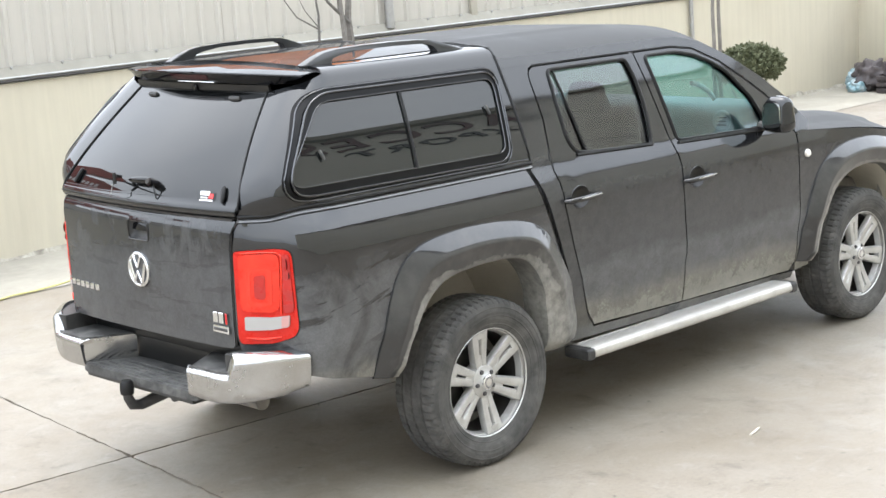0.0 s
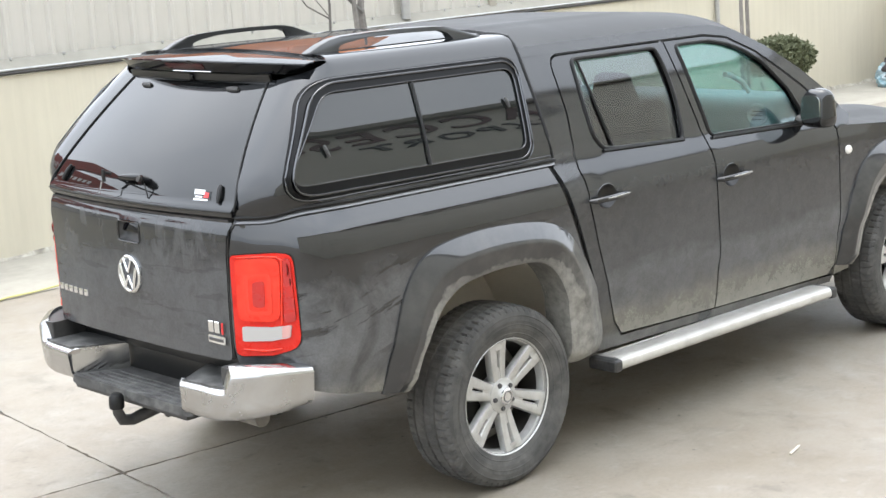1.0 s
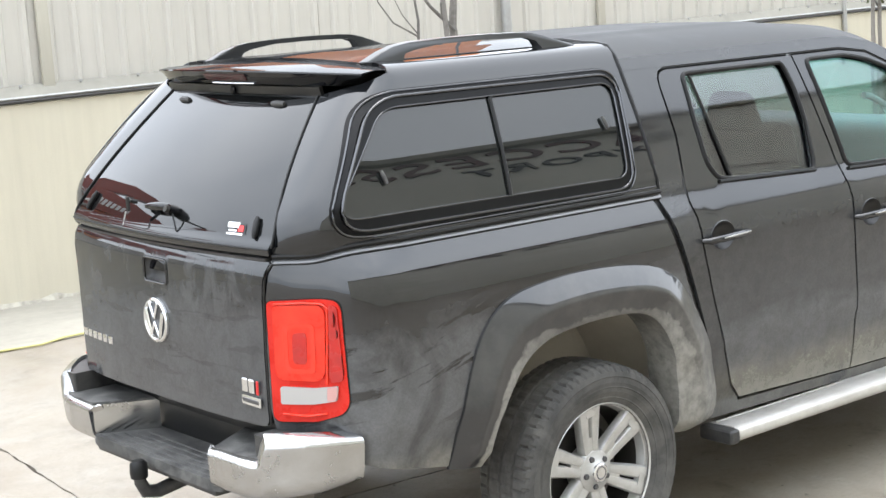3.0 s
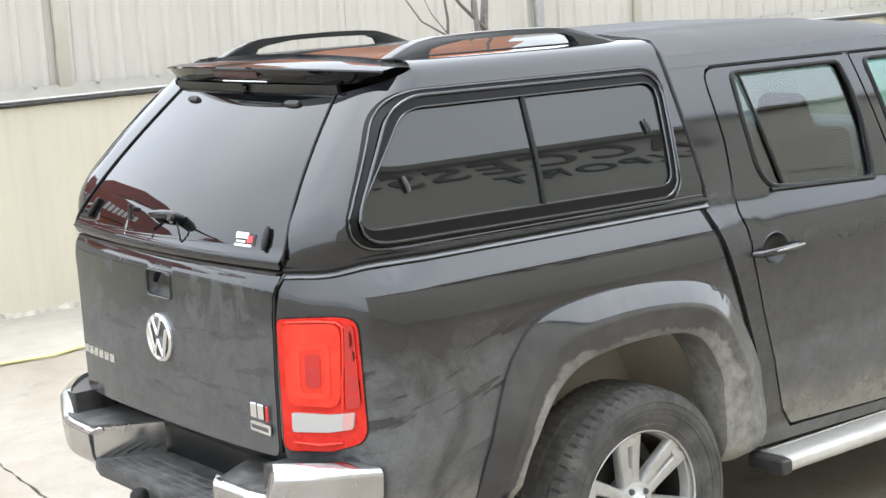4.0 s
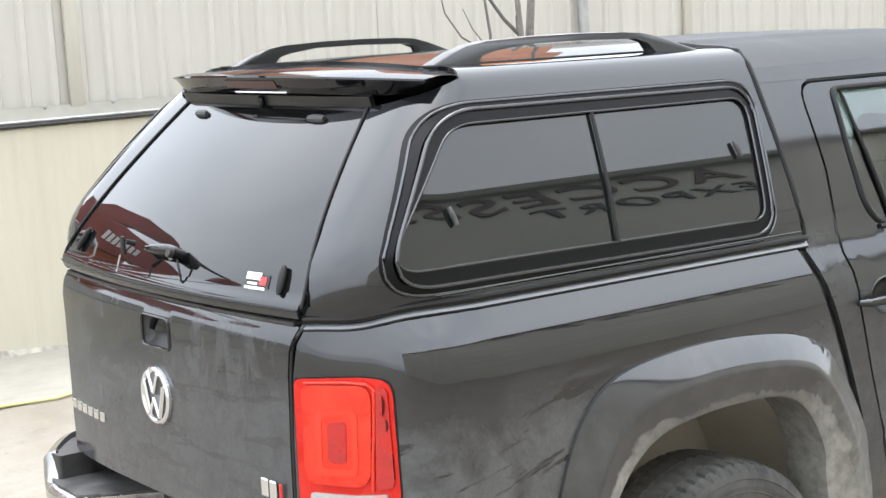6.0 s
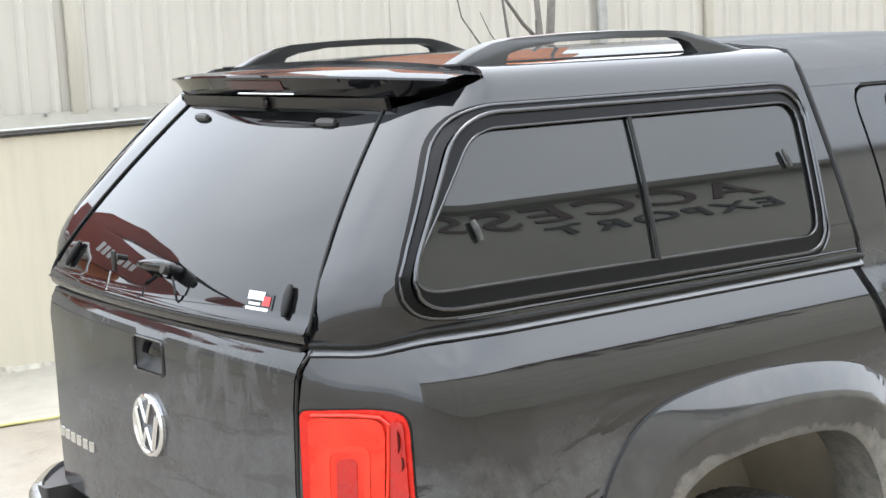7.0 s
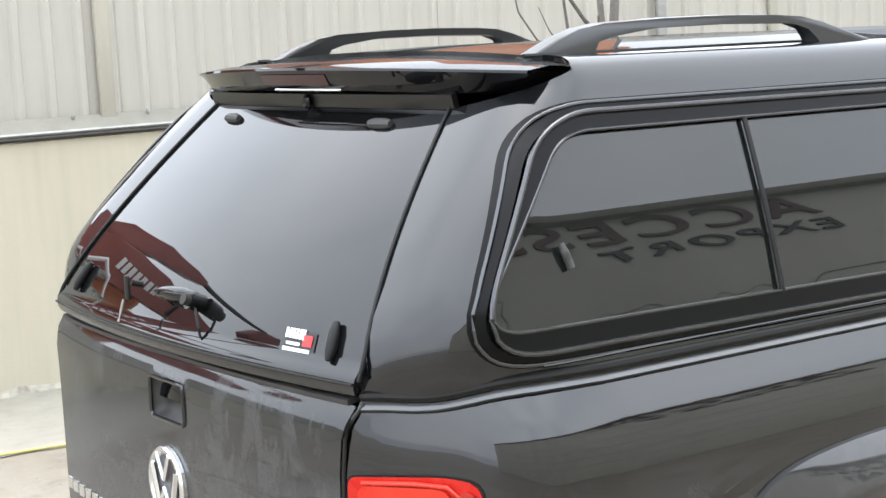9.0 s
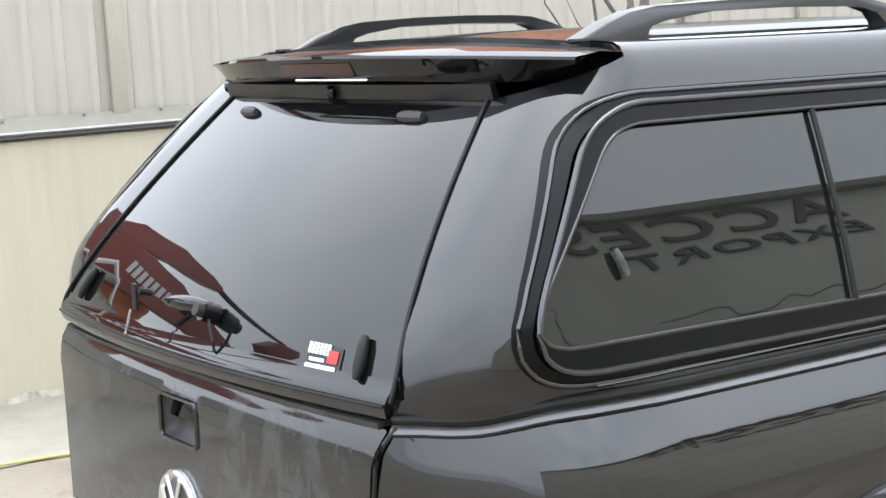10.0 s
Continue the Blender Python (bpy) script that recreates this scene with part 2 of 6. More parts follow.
FRAME = mat("window_frame_black", (0.004, 0.004, 0.0045), 0.3, 0.0, 0.03, 0.12)
GLOSSBLACK = mat("gloss_black", (0.005, 0.005, 0.006), 0.06, 0.0, 0.8, 0.0)
SILVER = mat("silver_badge", (0.72, 0.73, 0.74), 0.14, 1.0)
BADGE_DARK = mat("badge_ground", (0.10, 0.10, 0.105), 0.3, 0.6)
SEAT = dusty("seat_cloth", (0.06, 0.06, 0.062), (0.09, 0.09, 0.09), 0.9, 0.5, 30.0)
DASH = mat("dashboard_grey", (0.16, 0.165, 0.17), 0.6)
LIGHTTRIM = mat("light_interior_trim", (0.45, 0.46, 0.45), 0.7)
WHITE = mat("white_print", (0.8, 0.8, 0.8), 0.4)
REDPRINT = mat("red_print", (0.55, 0.02, 0.02), 0.4)
AMBER = mat("indicator_lens", (0.75, 0.72, 0.68), 0.1, 0, 1.0)


def concrete():
    """Worn yard concrete: pale cement, brown silt in broad patches, dark drips, pale scuffs and fine grit."""
    m = mat("yard_concrete", (0.341, 0.332, 0.304), 0.7)
    n, l, b = nodes(m)
    big = ramp(m, tex_noise(m, 0.55, 6, 0.62, (1, 1, 1), 0.6), ((0.30, (0.199, 0.168, 0.128)), (0.45, (0.241, 0.211, 0.172)), (0.58, (0.276, 0.251, 0.213)), (0.75, (0.315, 0.290, 0.255))))
    silt = ramp(m, tex_noise(m, 1.3, 7, 0.68, (1, 1, 1), 1.0), ((0.42, 0.0), (0.52, 0.55), (0.70, 0.75)))
    col = mixc(m, calc(m, "MULTIPLY", silt, 0.70), big, (0.222, 0.189, 0.145))
    scuff = ramp(m, tex_noise(m, 6.5, 7, 0.72, (1, 1, 1), 1.2), ((0.56, 0.0), (0.70, 0.30), (0.85, 0.6)))
    col = mixc(m, scuff, col, (0.361, 0.345, 0.316))
    stain = ramp(m, tex_noise(m, 4.2, 7, 0.7, (1, 1, 1), 0.4), ((0.30, 0.66), (0.40, 0.90), (0.50, 1.0)))
    drops = ramp(m, tex_noise(m, 19, 3, 0.5), ((0.24, 0.45), (0.30, 1.0)))
    speck = ramp(m, tex_noise(m, 46, 5, 0.75), ((0.25, 0.80), (0.5, 1.0), (0.75, 1.05)))
    for t in (stain, drops, speck):
        col = mixc(m, 1.0, col, t, "MULTIPLY")
    l.new(col, b.inputs["Base Color"])
    l.new(ramp(m, tex_noise(m, 1.1, 4), ((0.35, 0.42), (0.65, 0.72))), b.inputs["Roughness"])
    bump(m, tex_noise(m, 55, 6, 0.75), 0.2, 0.01)
    return m


CONCRETE = concrete()


def plaster(name, a, b_, scale=1.2):
    m = mat(name, a, 0.85)
    n, l, b = nodes(m)
    big = ramp(m, tex_noise(m, scale, 6, 0.62, (1, 1, 0.6), 0.4), ((0.3, b_), (0.62, a)))
    streak = ramp(m, tex_noise(m, 3.5, 4, 0.6, (4, 4, 0.25)), ((0.3, 0.93), (0.6, 1.0)))
    l.new(mixc(m, 1.0, big, streak, "MULTIPLY"), b.inputs["Base Color"])
    bump(m, tex_noise(m, 60, 4, 0.65), 0.18, 0.006)
    return m


CREAM = plaster("cream_painted_plaster", (0.526, 0.487, 0.385), (0.480, 0.440, 0.346))
CLAD = plaster("off_white_sheet_metal", (0.475, 0.451, 0.404), (0.436, 0.414, 0.365), 0.8)
nodes(CLAD)[2].inputs["Roughness"].default_value = 0.5
CLAD_TAN = plaster("tan_flashing", (0.420, 0.395, 0.325), (0.365, 0.342, 0.285), 1.0)
FLASH = plaster("grey_flashing", (0.285, 0.270, 0.228), (0.235, 0.222, 0.188), 2.0)
STEEL_DARK = mat("dark_steel_pipe", (0.05, 0.048, 0.045), 0.5, 0.6)
STEEL = dusty("galvanised_steel", (0.42, 0.42, 0.41), (0.25, 0.24, 0.22), 0.4, 0.4, 9.0, 0.7)

# ---- geometry helpers ----
from mathutils.geometry import delaunay_2d_cdt


def finish(bm, sharp=0.6):
    bmesh.ops.recalc_face_normals(bm, faces=bm.faces[:])
    for f in bm.faces:
        f.smooth = True
    for e in bm.edges:
        if len(e.link_faces) == 2 and e.calc_face_angle(0) > sharp:
            e.smooth = False


def mesh_of(name, bm, material, sharp=0.6):
    finish(bm, sharp)
    me = bpy.data.meshes.new(name)
    bm.to_mesh(me)
    bm.free()
    me.materials.append(material)
    return me


def part(name, bm, material, parent, label="", sharp=0.6):
    ob = new(name, mesh_of(name, bm, material, sharp))
    ob.parent = parent
    return tagged(ob, label)


def thing(name, label, category, group="", kind="", m=None):
    ob = new(name)
    ob.empty_display_size = 0.2
    if m is not None:
        ob.matrix_world = m
    return tagged(ob, label, category, group, kind)


def share(name, src, parent, m):
    """Another object on the same mesh."""
    ob = new(name, src.data)
    ob.parent = parent
    ob.matrix_local = m
    return ob


def lerp_at(x, xs, ys):
    """Smooth curve through the points (monotone cubic)."""
    xs, ys = np.asarray(xs, float), np.asarray(ys, float)
    if x <= xs[0]:
        return float(ys[0])
    if x >= xs[-1]:
        return float(ys[-1])
    d = np.diff(ys) / np.diff(xs)
    k = int(np.searchsorted(xs, x) - 1)

    def slope(i):
        if i == 0:
            return d[0]
        if i == len(xs) - 1:
            return d[-1]
        return 0.0 if d[i - 1] * d[i] <= 0 else 2 * d[i - 1] * d[i] / (d[i - 1] + d[i])
    h = xs[k + 1] - xs[k]
    s = (x - xs[k]) / h
    return float((2 * s**3 - 3 * s**2 + 1) * ys[k] + (s**3 - 2 * s**2 + s) * h * slope(k) + (3 * s**2 - 2 * s**3) * ys[k + 1] + (s**3 - s**2) * h * slope(k + 1))


def rounded(points, radius=0.03, steps=5, closed=True):
    """The outline with rounded corners; radius may be a list."""
    out, n = [], len(points)
    for i, p in enumerate(points):
        r = radius[i] if isinstance(radius, (list, tuple)) else radius
        a, b, c = Vector(points[i - 1]), Vector(p), Vector(points[(i + 1) % n])
        la, lc = (a - b).length, (c - b).length
        cut = min(r, la * 0.48, lc * 0.48)
        if cut < 1e-4:
            out.append(tuple(b))
            continue
        s, e = b + (a - b) / la * cut, b + (c - b) / lc * cut
        for k in range(steps + 1):
            t = k / steps
            out.append(tuple((1 - t) ** 2 * s + 2 * t * (1 - t) * b + t * t * e))
    return out


def inside(p, poly):
    x, y, odd = p[0], p[1], False
    for i in range(len(poly)):
        (x0, y0), (x1, y1) = poly[i - 1], poly[i]
        if (y0 > y) != (y1 > y) and x < (x1 - x0) * (y - y0) / (y1 - y0) + x0:
            odd = not odd
    return odd


def dense(poly, step):
    out = []
    for i in range(len(poly)):
        a, b = Vector(poly[i - 1]), Vector(poly[i])
        n = max(1, round((b - a).length / step))
        out += [tuple(a.lerp(b, k / n)) for k in range(n)]
    return out


def near_line(p, poly, d):
    q = np.asarray(poly)
    return float(((q - np.asarray(p)) ** 2).sum(1).min()) < d * d


def panel(outline, place, thick=0.012, step=0.05, holes=(), back=None):
    """A closed sheet: the outline in (u, v), filled with a fine net and laid on the surface place(u, v); thick inwards."""
    rims = [dense(outline, step)] + [dense(h, step) for h in holes]
    pts, edges = [], []
    for r in rims:
        s = len(pts)
        pts += r
        edges += [(s + i, s + (i + 1) % len(r)) for i in range(len(r))]
    every = [p for r in rims for p in r]
    us, vs = [p[0] for p in rims[0]], [p[1] for p in rims[0]]
    u = math.floor(min(us) / step) * step
    while u < max(us):
        v = math.floor(min(vs) / step) * step
        while v < max(vs):
            if inside((u, v), rims[0]) and not any(inside((u, v), h) for h in rims[1:]) and not near_line((u, v), every, step * 0.45):
                pts.append((u, v))
            v += step
        u += step
    co, _, faces, *_ = delaunay_2d_cdt([Vector(p) for p in pts], edges, [], 0, 1e-5)
    keep = []
    for f in faces:
        c = sum((co[i] for i in f), Vector((0, 0))) / len(f)
        if inside(c, rims[0]) and not any(inside(c, h) for h in rims[1:]):
            keep.append(f)
    bm = bmesh.new()
    front, rear = [], []
    e = 1e-3
    for p in co:
        a = Vector(place(p.x, p.y))
        nrm = (Vector(place(p.x + e, p.y)) - Vector(place(p.x - e, p.y))).cross(Vector(place(p.x, p.y + e)) - Vector(place(p.x, p.y - e)))
        nrm.normalize()
        if back is not None:
            nrm = nrm if nrm.dot(back) > 0 else -nrm
        front.append(bm.verts.new(a))
        rear.append(bm.verts.new(a + nrm * thick))
    count = {}
    for f in keep:
        for i in range(len(f)):
            k = (f[i], f[(i + 1) % len(f)])
            count[k] = 1
    for f in keep:
        bm.faces.new([front[i] for i in f])
        bm.faces.new([rear[i] for i in reversed(f)])
        for i in range(len(f)):
            a, b = f[i], f[(i + 1) % len(f)]
            if (b, a) not in count:
                bm.faces.new([front[b], front[a], rear[a], rear[b]])
    for v in [v for v in bm.verts if not v.link_faces]:
        bm.verts.remove(v)
    return bm


def grid(place, nu, nv, thick=0.0, back=None, close_u=False):
    """A net of nu by nv cells over place(s, t), s and t from 0 to 1; with thick, a closed shell."""
    bm = bmesh.new()
    P = [[Vector(place(i / nu, j / nv)) for j in range(nv + 1)] for i in range(nu + (0 if close_u else 1))]
    V = [[bm.verts.new(p) for p in row] for row in P]
    n = len(V)
    for i in range(nu):
        for j in range(nv):
            bm.faces.new([V[i][j], V[(i + 1) % n][j], V[(i + 1) % n][j + 1], V[i][j + 1]])
    if thick:
        bm.normal_update()
        N = [[v.normal.copy() for v in row] for row in V]
        if back is not None:
            for row in N:
                for k, q in enumerate(row):
                    row[k] = q if q.dot(back) > 0 else -q
        R = [[bm.verts.new(P[i][j] + N[i][j] * thick) for j in range(nv + 1)] for i in range(n)]
        for i in range(nu):
            for j in range(nv):
                bm.faces.new([R[i][j], R[i][j + 1], R[(i + 1) % n][j + 1], R[(i + 1) % n][j]])
        for j in range(nv):
            if not close_u:
                bm.faces.new([V[0][j], V[0][j + 1], R[0][j + 1], R[0][j]])
                bm.faces.new([V[nu][j], R[nu][j], R[nu][j + 1], V[nu][j + 1]])
        for i in range(nu):
            k = (i + 1) % n
            bm.faces.new([V[i][0], R[i][0], R[k][0], V[k][0]])
            bm.faces.new([V[i][nv], V[k][nv], R[k][nv], R[i][nv]])
    return bm


def box(size, at=(0, 0, 0), bevel=0.0, seg=2, rot=None, taper=None):
    bm = bmesh.new()
    bmesh.ops.create_cube(bm, size=1.0)
    for v in bm.verts:
        v.co = Vector((v.co.x * size[0], v.co.y * size[1], v.co.z * size[2]))
        if taper and v.co.z > 0:
            v.co.x *= taper[0]
            v.co.y *= taper[1]
    if bevel:
        bmesh.ops.bevel(bm, geom=bm.edges[:], offset=bevel, segments=seg, profile=0.6, affect="EDGES")
    m = Matrix.Translation(at)
    if rot is not None:
        m = m @ Euler([radians(a) for a in rot]).to_matrix().to_4x4()
    bm.transform(m)
    return bm


def join(*bms):
    out = bmesh.new()
    for b in bms:
        me = bpy.data.meshes.new("tmp")
        b.to_mesh(me)
        b.free()
        out.from_mesh(me)
        bpy.data.meshes.remove(me)
    return out


def tube(points, radius, sides=10, closed=False, caps=True, flat=1.0, up=(0, 0, 1)):
    """A swept round bar along points; radius may be a list; flat squeezes it along the up side."""
    bm, rings, n = bmesh.new(), [], len(points)
    pts = [Vector(p) for p in points]
    for i, p in enumerate(pts):
        if closed:
            d = pts[(i + 1) % n] - pts[i - 1]
        else:
            d = pts[min(i + 1, n - 1)] - pts[max(i - 1, 0)]
        d.normalize()
        ref = Vector(up) if abs(d.dot(Vector(up))) < 0.95 else Vector((1, 0, 0.1))
        a = d.cross(ref).normalized()
        b = a.cross(d).normalized()
        r = radius[i] if isinstance(radius, (list, tuple)) else radius
        rings.append([bm.verts.new(p + a * r * math.cos(k * math.tau / sides) + b * r * flat * math.sin(k * math.tau / sides)) for k in range(sides)])
    for i in range(n if closed else n - 1):
        q = rings[(i + 1) % n]
        for k in range(sides):
            bm.faces.new([rings[i][k], rings[i][(k + 1) % sides], q[(k + 1) % sides], q[k]])
    if caps and not closed:
        bm.faces.new(rings[0][::-1])
        bm.faces.new(rings[-1])
    return bm


def lathe(profile, seg=48, axis="Y", bend=None):
    """Turns (radius, along) pairs round an axis; bend(k, j, r, a) may change them."""
    bm, rings = bmesh.new(), []
    for k in range(seg):
        t = k * math.tau / seg
        ring = []
        for j, (r, a) in enumerate(profile):
            if bend:
                r, a = bend(k, j, r, a)
            c, s = r * math.cos(t), r * math.sin(t)
            ring.append(bm.verts.new((c, a, s) if axis == "Y" else (c, s, a) if axis == "Z" else (a, c, s)))
        rings.append(ring)
    for k in range(seg):
        q = rings[(k + 1) % seg]
        for j in range(len(profile) - 1):
            bm.faces.new([rings[k][j], q[j], q[j + 1], rings[k][j + 1]])
    bmesh.ops.remove_doubles(bm, verts=bm.verts[:], dist=1e-5)
    return bm


def slab(outline, place_a, place_b):
    """A solid between the same outline laid at two places."""
    bm = bmesh.new()
    A = [bm.verts.new(place_a(*p)) for p in outline]
    B = [bm.verts.new(place_b(*p)) for p in outline]
    n = len(A)
    bm.faces.new(A)
    bm.faces.new(B[::-1])
    for i in range(n):
        bm.faces.new([A[i], B[i], B[(i + 1) % n], A[(i + 1) % n]])
    return bm


def loop_tube(outline, place, radius, sides=8, step=0.03, flat=1.0, up=(0, 0, 1)):
    return tube([place(*p) for p in dense(outline, step)], radius, sides, True, False, flat, up)

# ---- the pickup truck: length along x (front at +x), rear axle at x = 0 ----
WZ = [0.36, 0.45, 0.55, 0.66, 0.72, 0.78, 0.85, 1.00, 1.10, 1.15, 1.19, 1.23, 1.27, 1.33, 1.50, 1.60, 1.68, 1.76]
WW = [0.86, 0.893, 0.910, 0.919, 0.9325, 0.9345, 0.9345, 0.935, 0.933, 0.928, 0.914, 0.891, 0.864, 0.844, 0.781, 0.738, 0.700, 0.658]
CORNER = -0.736
# plan of the rear corner: run along the skin, x and half width
CU = [-1.285, -1.259, -1.18, -1.10, -0.993, -0.87, -0.736]
CX = [-1.106, -1.095, -1.048, -1.006, -0.960, -0.871, -0.736]
CY = [0.606, 0.628, 0.699, 0.768, 0.850, 0.923, 0.935]
# plan of the bed's rim over it: the shoulder rolls in less at the corner
RX = [-1.082, -1.077, -1.046, -1.006, -0.948, -0.862, -0.736]
RY = [0.628, 0.640, 0.674, 0.731, 0.802, 0.849, 0.866]
BED_TOP = 1.268


def half_width(z):
    return lerp_at(z, WZ, WW)


def rim_top(u):
    """Height of the bed's rim, which falls a little round the rear corner."""
    return BED_TOP - lerp_at(u, [-1.13, -1.08, -1.02, -0.96, -0.90, -0.84], [0.0305, 0.0268, 0.0158, 0.0062, 0.0012, 0.0])


def side(sgn, off=0.0):
    """The truck's flank: u runs along x, then round the rear and front corners."""
    def f(u, z):
        w = half_width(z)
        inset = 0.935 - w
        if u < CORNER:
            if z > 1.10:
                inset = 0.935 - half_width(1.10 + (z - 1.10) * (BED_TOP - 1.10) / (rim_top(u) - 1.10))
            k, h = (inset / 0.069) ** (1 + 0.6 * min(1.0, (CORNER - u) / 0.3)), 0.004

            def plan(q):
                xa, ya = lerp_at(q, CU, CX), lerp_at(q, CU, CY)
                if z < 1.05:
                    dx, dy = lerp_at(q, CU, CX) - lerp_at(q + h, CU, CX), lerp_at(q + h, CU, CY) - lerp_at(q, CU, CY)
                    d = inset / max(1e-6, math.hypot(dx, dy))
                    return xa + dy * d, ya + dx * d
                return xa + k * (lerp_at(q, CU, RX) - xa), ya + k * (lerp_at(q, CU, RY) - ya)
            (x, y), (xa, ya), (xb, yb) = plan(u), plan(u - h), plan(u + h)
            m = off / max(1e-6, math.hypot(xb - xa, yb - ya))
            x, y = x - (yb - ya) * m, y + (xb - xa) * m
        elif u > 3.30:
            a = min((u - 3.30) / 0.75, 1.0) * math.pi / 2
            x, y = 3.30 + (0.58 + off) * math.sin(a), 0.935 - inset - 0.40 * (1 - math.cos(a)) + off
        else:
            x, y = u, w + off
        return (x, sgn * y, z)
    return f


def bed_rim(sgn, u, out=0.0, up=0.0):
    x, y, z = side(sgn, out)(u, rim_top(u))
    return (x, y, z + up)


# the unladen body stands a little higher at the rear than at the front
RAKE = Matrix.Translation((0.5, 0, 1.0)) @ Matrix.Rotation(0.011, 4, "Y") @ Matrix.Translation((-0.5, 0, -1.0))
truck = thing("pickup_truck", "black double-cab pickup truck, dusty along its flanks, parked on concrete", "pickup truck", m=RAKE)

ARCH_IN = [(-0.520, 0.52), (-0.478, 0.63), (-0.428, 0.745), (-0.355, 0.838), (-0.255, 0.895), (-0.12, 0.916), (0.02, 0.921), (0.17, 0.910), (0.265, 0.865), (0.335, 0.765), (0.375, 0.64), (0.395, 0.50), (0.400, 0.42)]
ARCH_OUT = [(-0.652, 0.54), (-0.608, 0.69), (-0.562, 0.84), (-0.508, 0.955), (-0.420, 1.038), (-0.285, 1.076), (-0.03, 1.090), (0.23, 1.066), (0.380, 1.012), (0.470, 0.915), (0.545, 0.785), (0.600, 0.645), (0.632, 0.45), (0.520, 0.405)]
FARCH_IN = [(2.62, 0.45), (2.635, 0.58), (2.68, 0.72), (2.77, 0.84), (2.90, 0.91), (3.07, 0.935), (3.24, 0.92), (3.39, 0.855), (3.49, 0.75), (3.55, 0.60), (3.56, 0.50)]
FARCH_OUT = [(2.475, 0.47), (2.51, 0.66), (2.57, 0.82), (2.67, 0.97), (2.82, 1.055), (3.06, 1.085), (3.30, 1.065), (3.48, 0.99), (3.60, 0.86), (3.66, 0.66), (3.66, 0.50)]


def spread(curve, n):
    """n + 1 points at even steps along a smooth curve."""
    c = [Vector(p) for p in curve]
    fine = []
    for i in range(len(c) - 1):
        p0, p1, p2, p3 = c[max(i - 1, 0)], c[i], c[i + 1], c[min(i + 2, len(c) - 1)]
        for k in range(12):
            t = k / 12
            fine.append(0.5 * ((2 * p1) + (p2 - p0) * t + (2 * p0 - 5 * p1 + 4 * p2 - p3) * t * t + (3 * p1 - p0 - 3 * p2 + p3) * t**3))
    fine.append(c[-1])
    run = [0.0]
    for a, b in zip(fine, fine[1:]):
        run.append(run[-1] + (b - a).length)
    out = []
    for k in range(n + 1):
        s = run[-1] * k / n
        i = min(max(int(np.searchsorted(run, s)) - 1, 0), len(fine) - 2)
        t = (s - run[i]) / max(run[i + 1] - run[i], 1e-9)
        out.append(tuple(fine[i].lerp(fine[i + 1], min(t, 1))))
    return out


def flare(sgn, outer, inner):
    """Wheel-arch moulding: a sloping upper facet, a crease, an upright face and a lip turned in."""
    a, b = spread(outer, 56), spread(inner, 56)
    prof = ((0.0, -0.004), (0.015, 0.009), (0.08, 0.0175), (0.22, 0.0325), (0.38, 0.0500), (0.46, 0.0575), (0.50, 0.0585), (0.55, 0.057), (0.78, 0.050), (0.95, 0.046), (1.0, 0.040), (1.0, 0.0), (1.0, -0.10))

    def f(s, t):
        i, j = round(s * 56), round(t * (len(prof) - 1))
        k, off = prof[j]
        end = min(1.0, min(i, 56 - i) / 3 + 0.35)
        p = Vector(a[i]).lerp(Vector(b[i]), k)
        return side(sgn, off * (end if off > 0 else 1))(p.x, p.y)
    bm = grid(f, 56, len(prof) - 1)
    bm.verts.index_update()
    uv, n = bm.loops.layers.uv.new("belt"), len(prof)
    for fc in bm.faces:
        for lp in fc.loops:
            i, j = divmod(lp.vert.index, n)
            lp[uv].uv = (i / 56, prof[j][0])
    return bm


LIFT = [0.0, 0.0, 0.005, 0.010, 0.014, 0.010, 0.0]


def lamp_on(sgn, off):
    """The rear corner with the lamp's edges rising a little outwards."""
    return lambda u, z: side(sgn, off * min(1.0, max(0.3, 0.3 + (u + 1.265) * 10)))(u, z - 0.007 * max(0.0, (z - 0.8) / 0.34) - (0.038 - 0.022 * min(1.0, max(0.0, (u + 1.13) / 0.12))) * max(0.0, (1.12 - z) / 0.34) + lerp_at(u, CU, LIFT) * (0.2 + 0.32 * (1.14 - z)))


LAMP = rounded([(-1.268, 1.132), (-1.270, 0.782), (-1.13, 0.783), (-1.002, 0.794), (-1.016, 1.135), (-1.10, 1.140)], [0.02, 0.03, 0.02, 0.05, 0.05, 0.02])
DOOR_R = [(0.592, 1.70), (0.586, 1.46), (0.548, 1.24), (0.562, 1.08), (0.605, 0.90), (0.645, 0.76), (0.69, 0.64), (0.72, 0.54), (0.775, 0.475), (1.455, 0.450), (1.458, 0.70), (1.440, 1.0), (1.432, 1.24), (1.400, 1.45), (1.372, 1.70)]
DOOR_F = [(1.382, 1.70), (1.410, 1.45), (1.442, 1.24), (1.450, 1.0), (1.468, 0.70), (1.465, 0.450), (2.42, 0.430), (2.465, 0.48), (2.468, 0.75), (2.46, 1.0), (2.455, 1.17), (2.43, 1.30), (2.31, 1.40), (2.17, 1.50), (2.02, 1.60), (1.84, 1.68), (1.68, 1.70)]
WIN_R = [(0.722, 1.680), (0.702, 1.52), (0.700, 1.36), (0.735, 1.300), (0.83, 1.288), (1.290, 1.268), (1.318, 1.45), (1.318, 1.58), (1.300, 1.680)]
WIN_F = [(1.450, 1.680), (1.468, 1.45), (1.490, 1.262), (2.20, 1.240), (2.25, 1.275), (2.19, 1.400), (2.05, 1.552), (1.94, 1.615), (1.83, 1.655), (1.70, 1.680)]

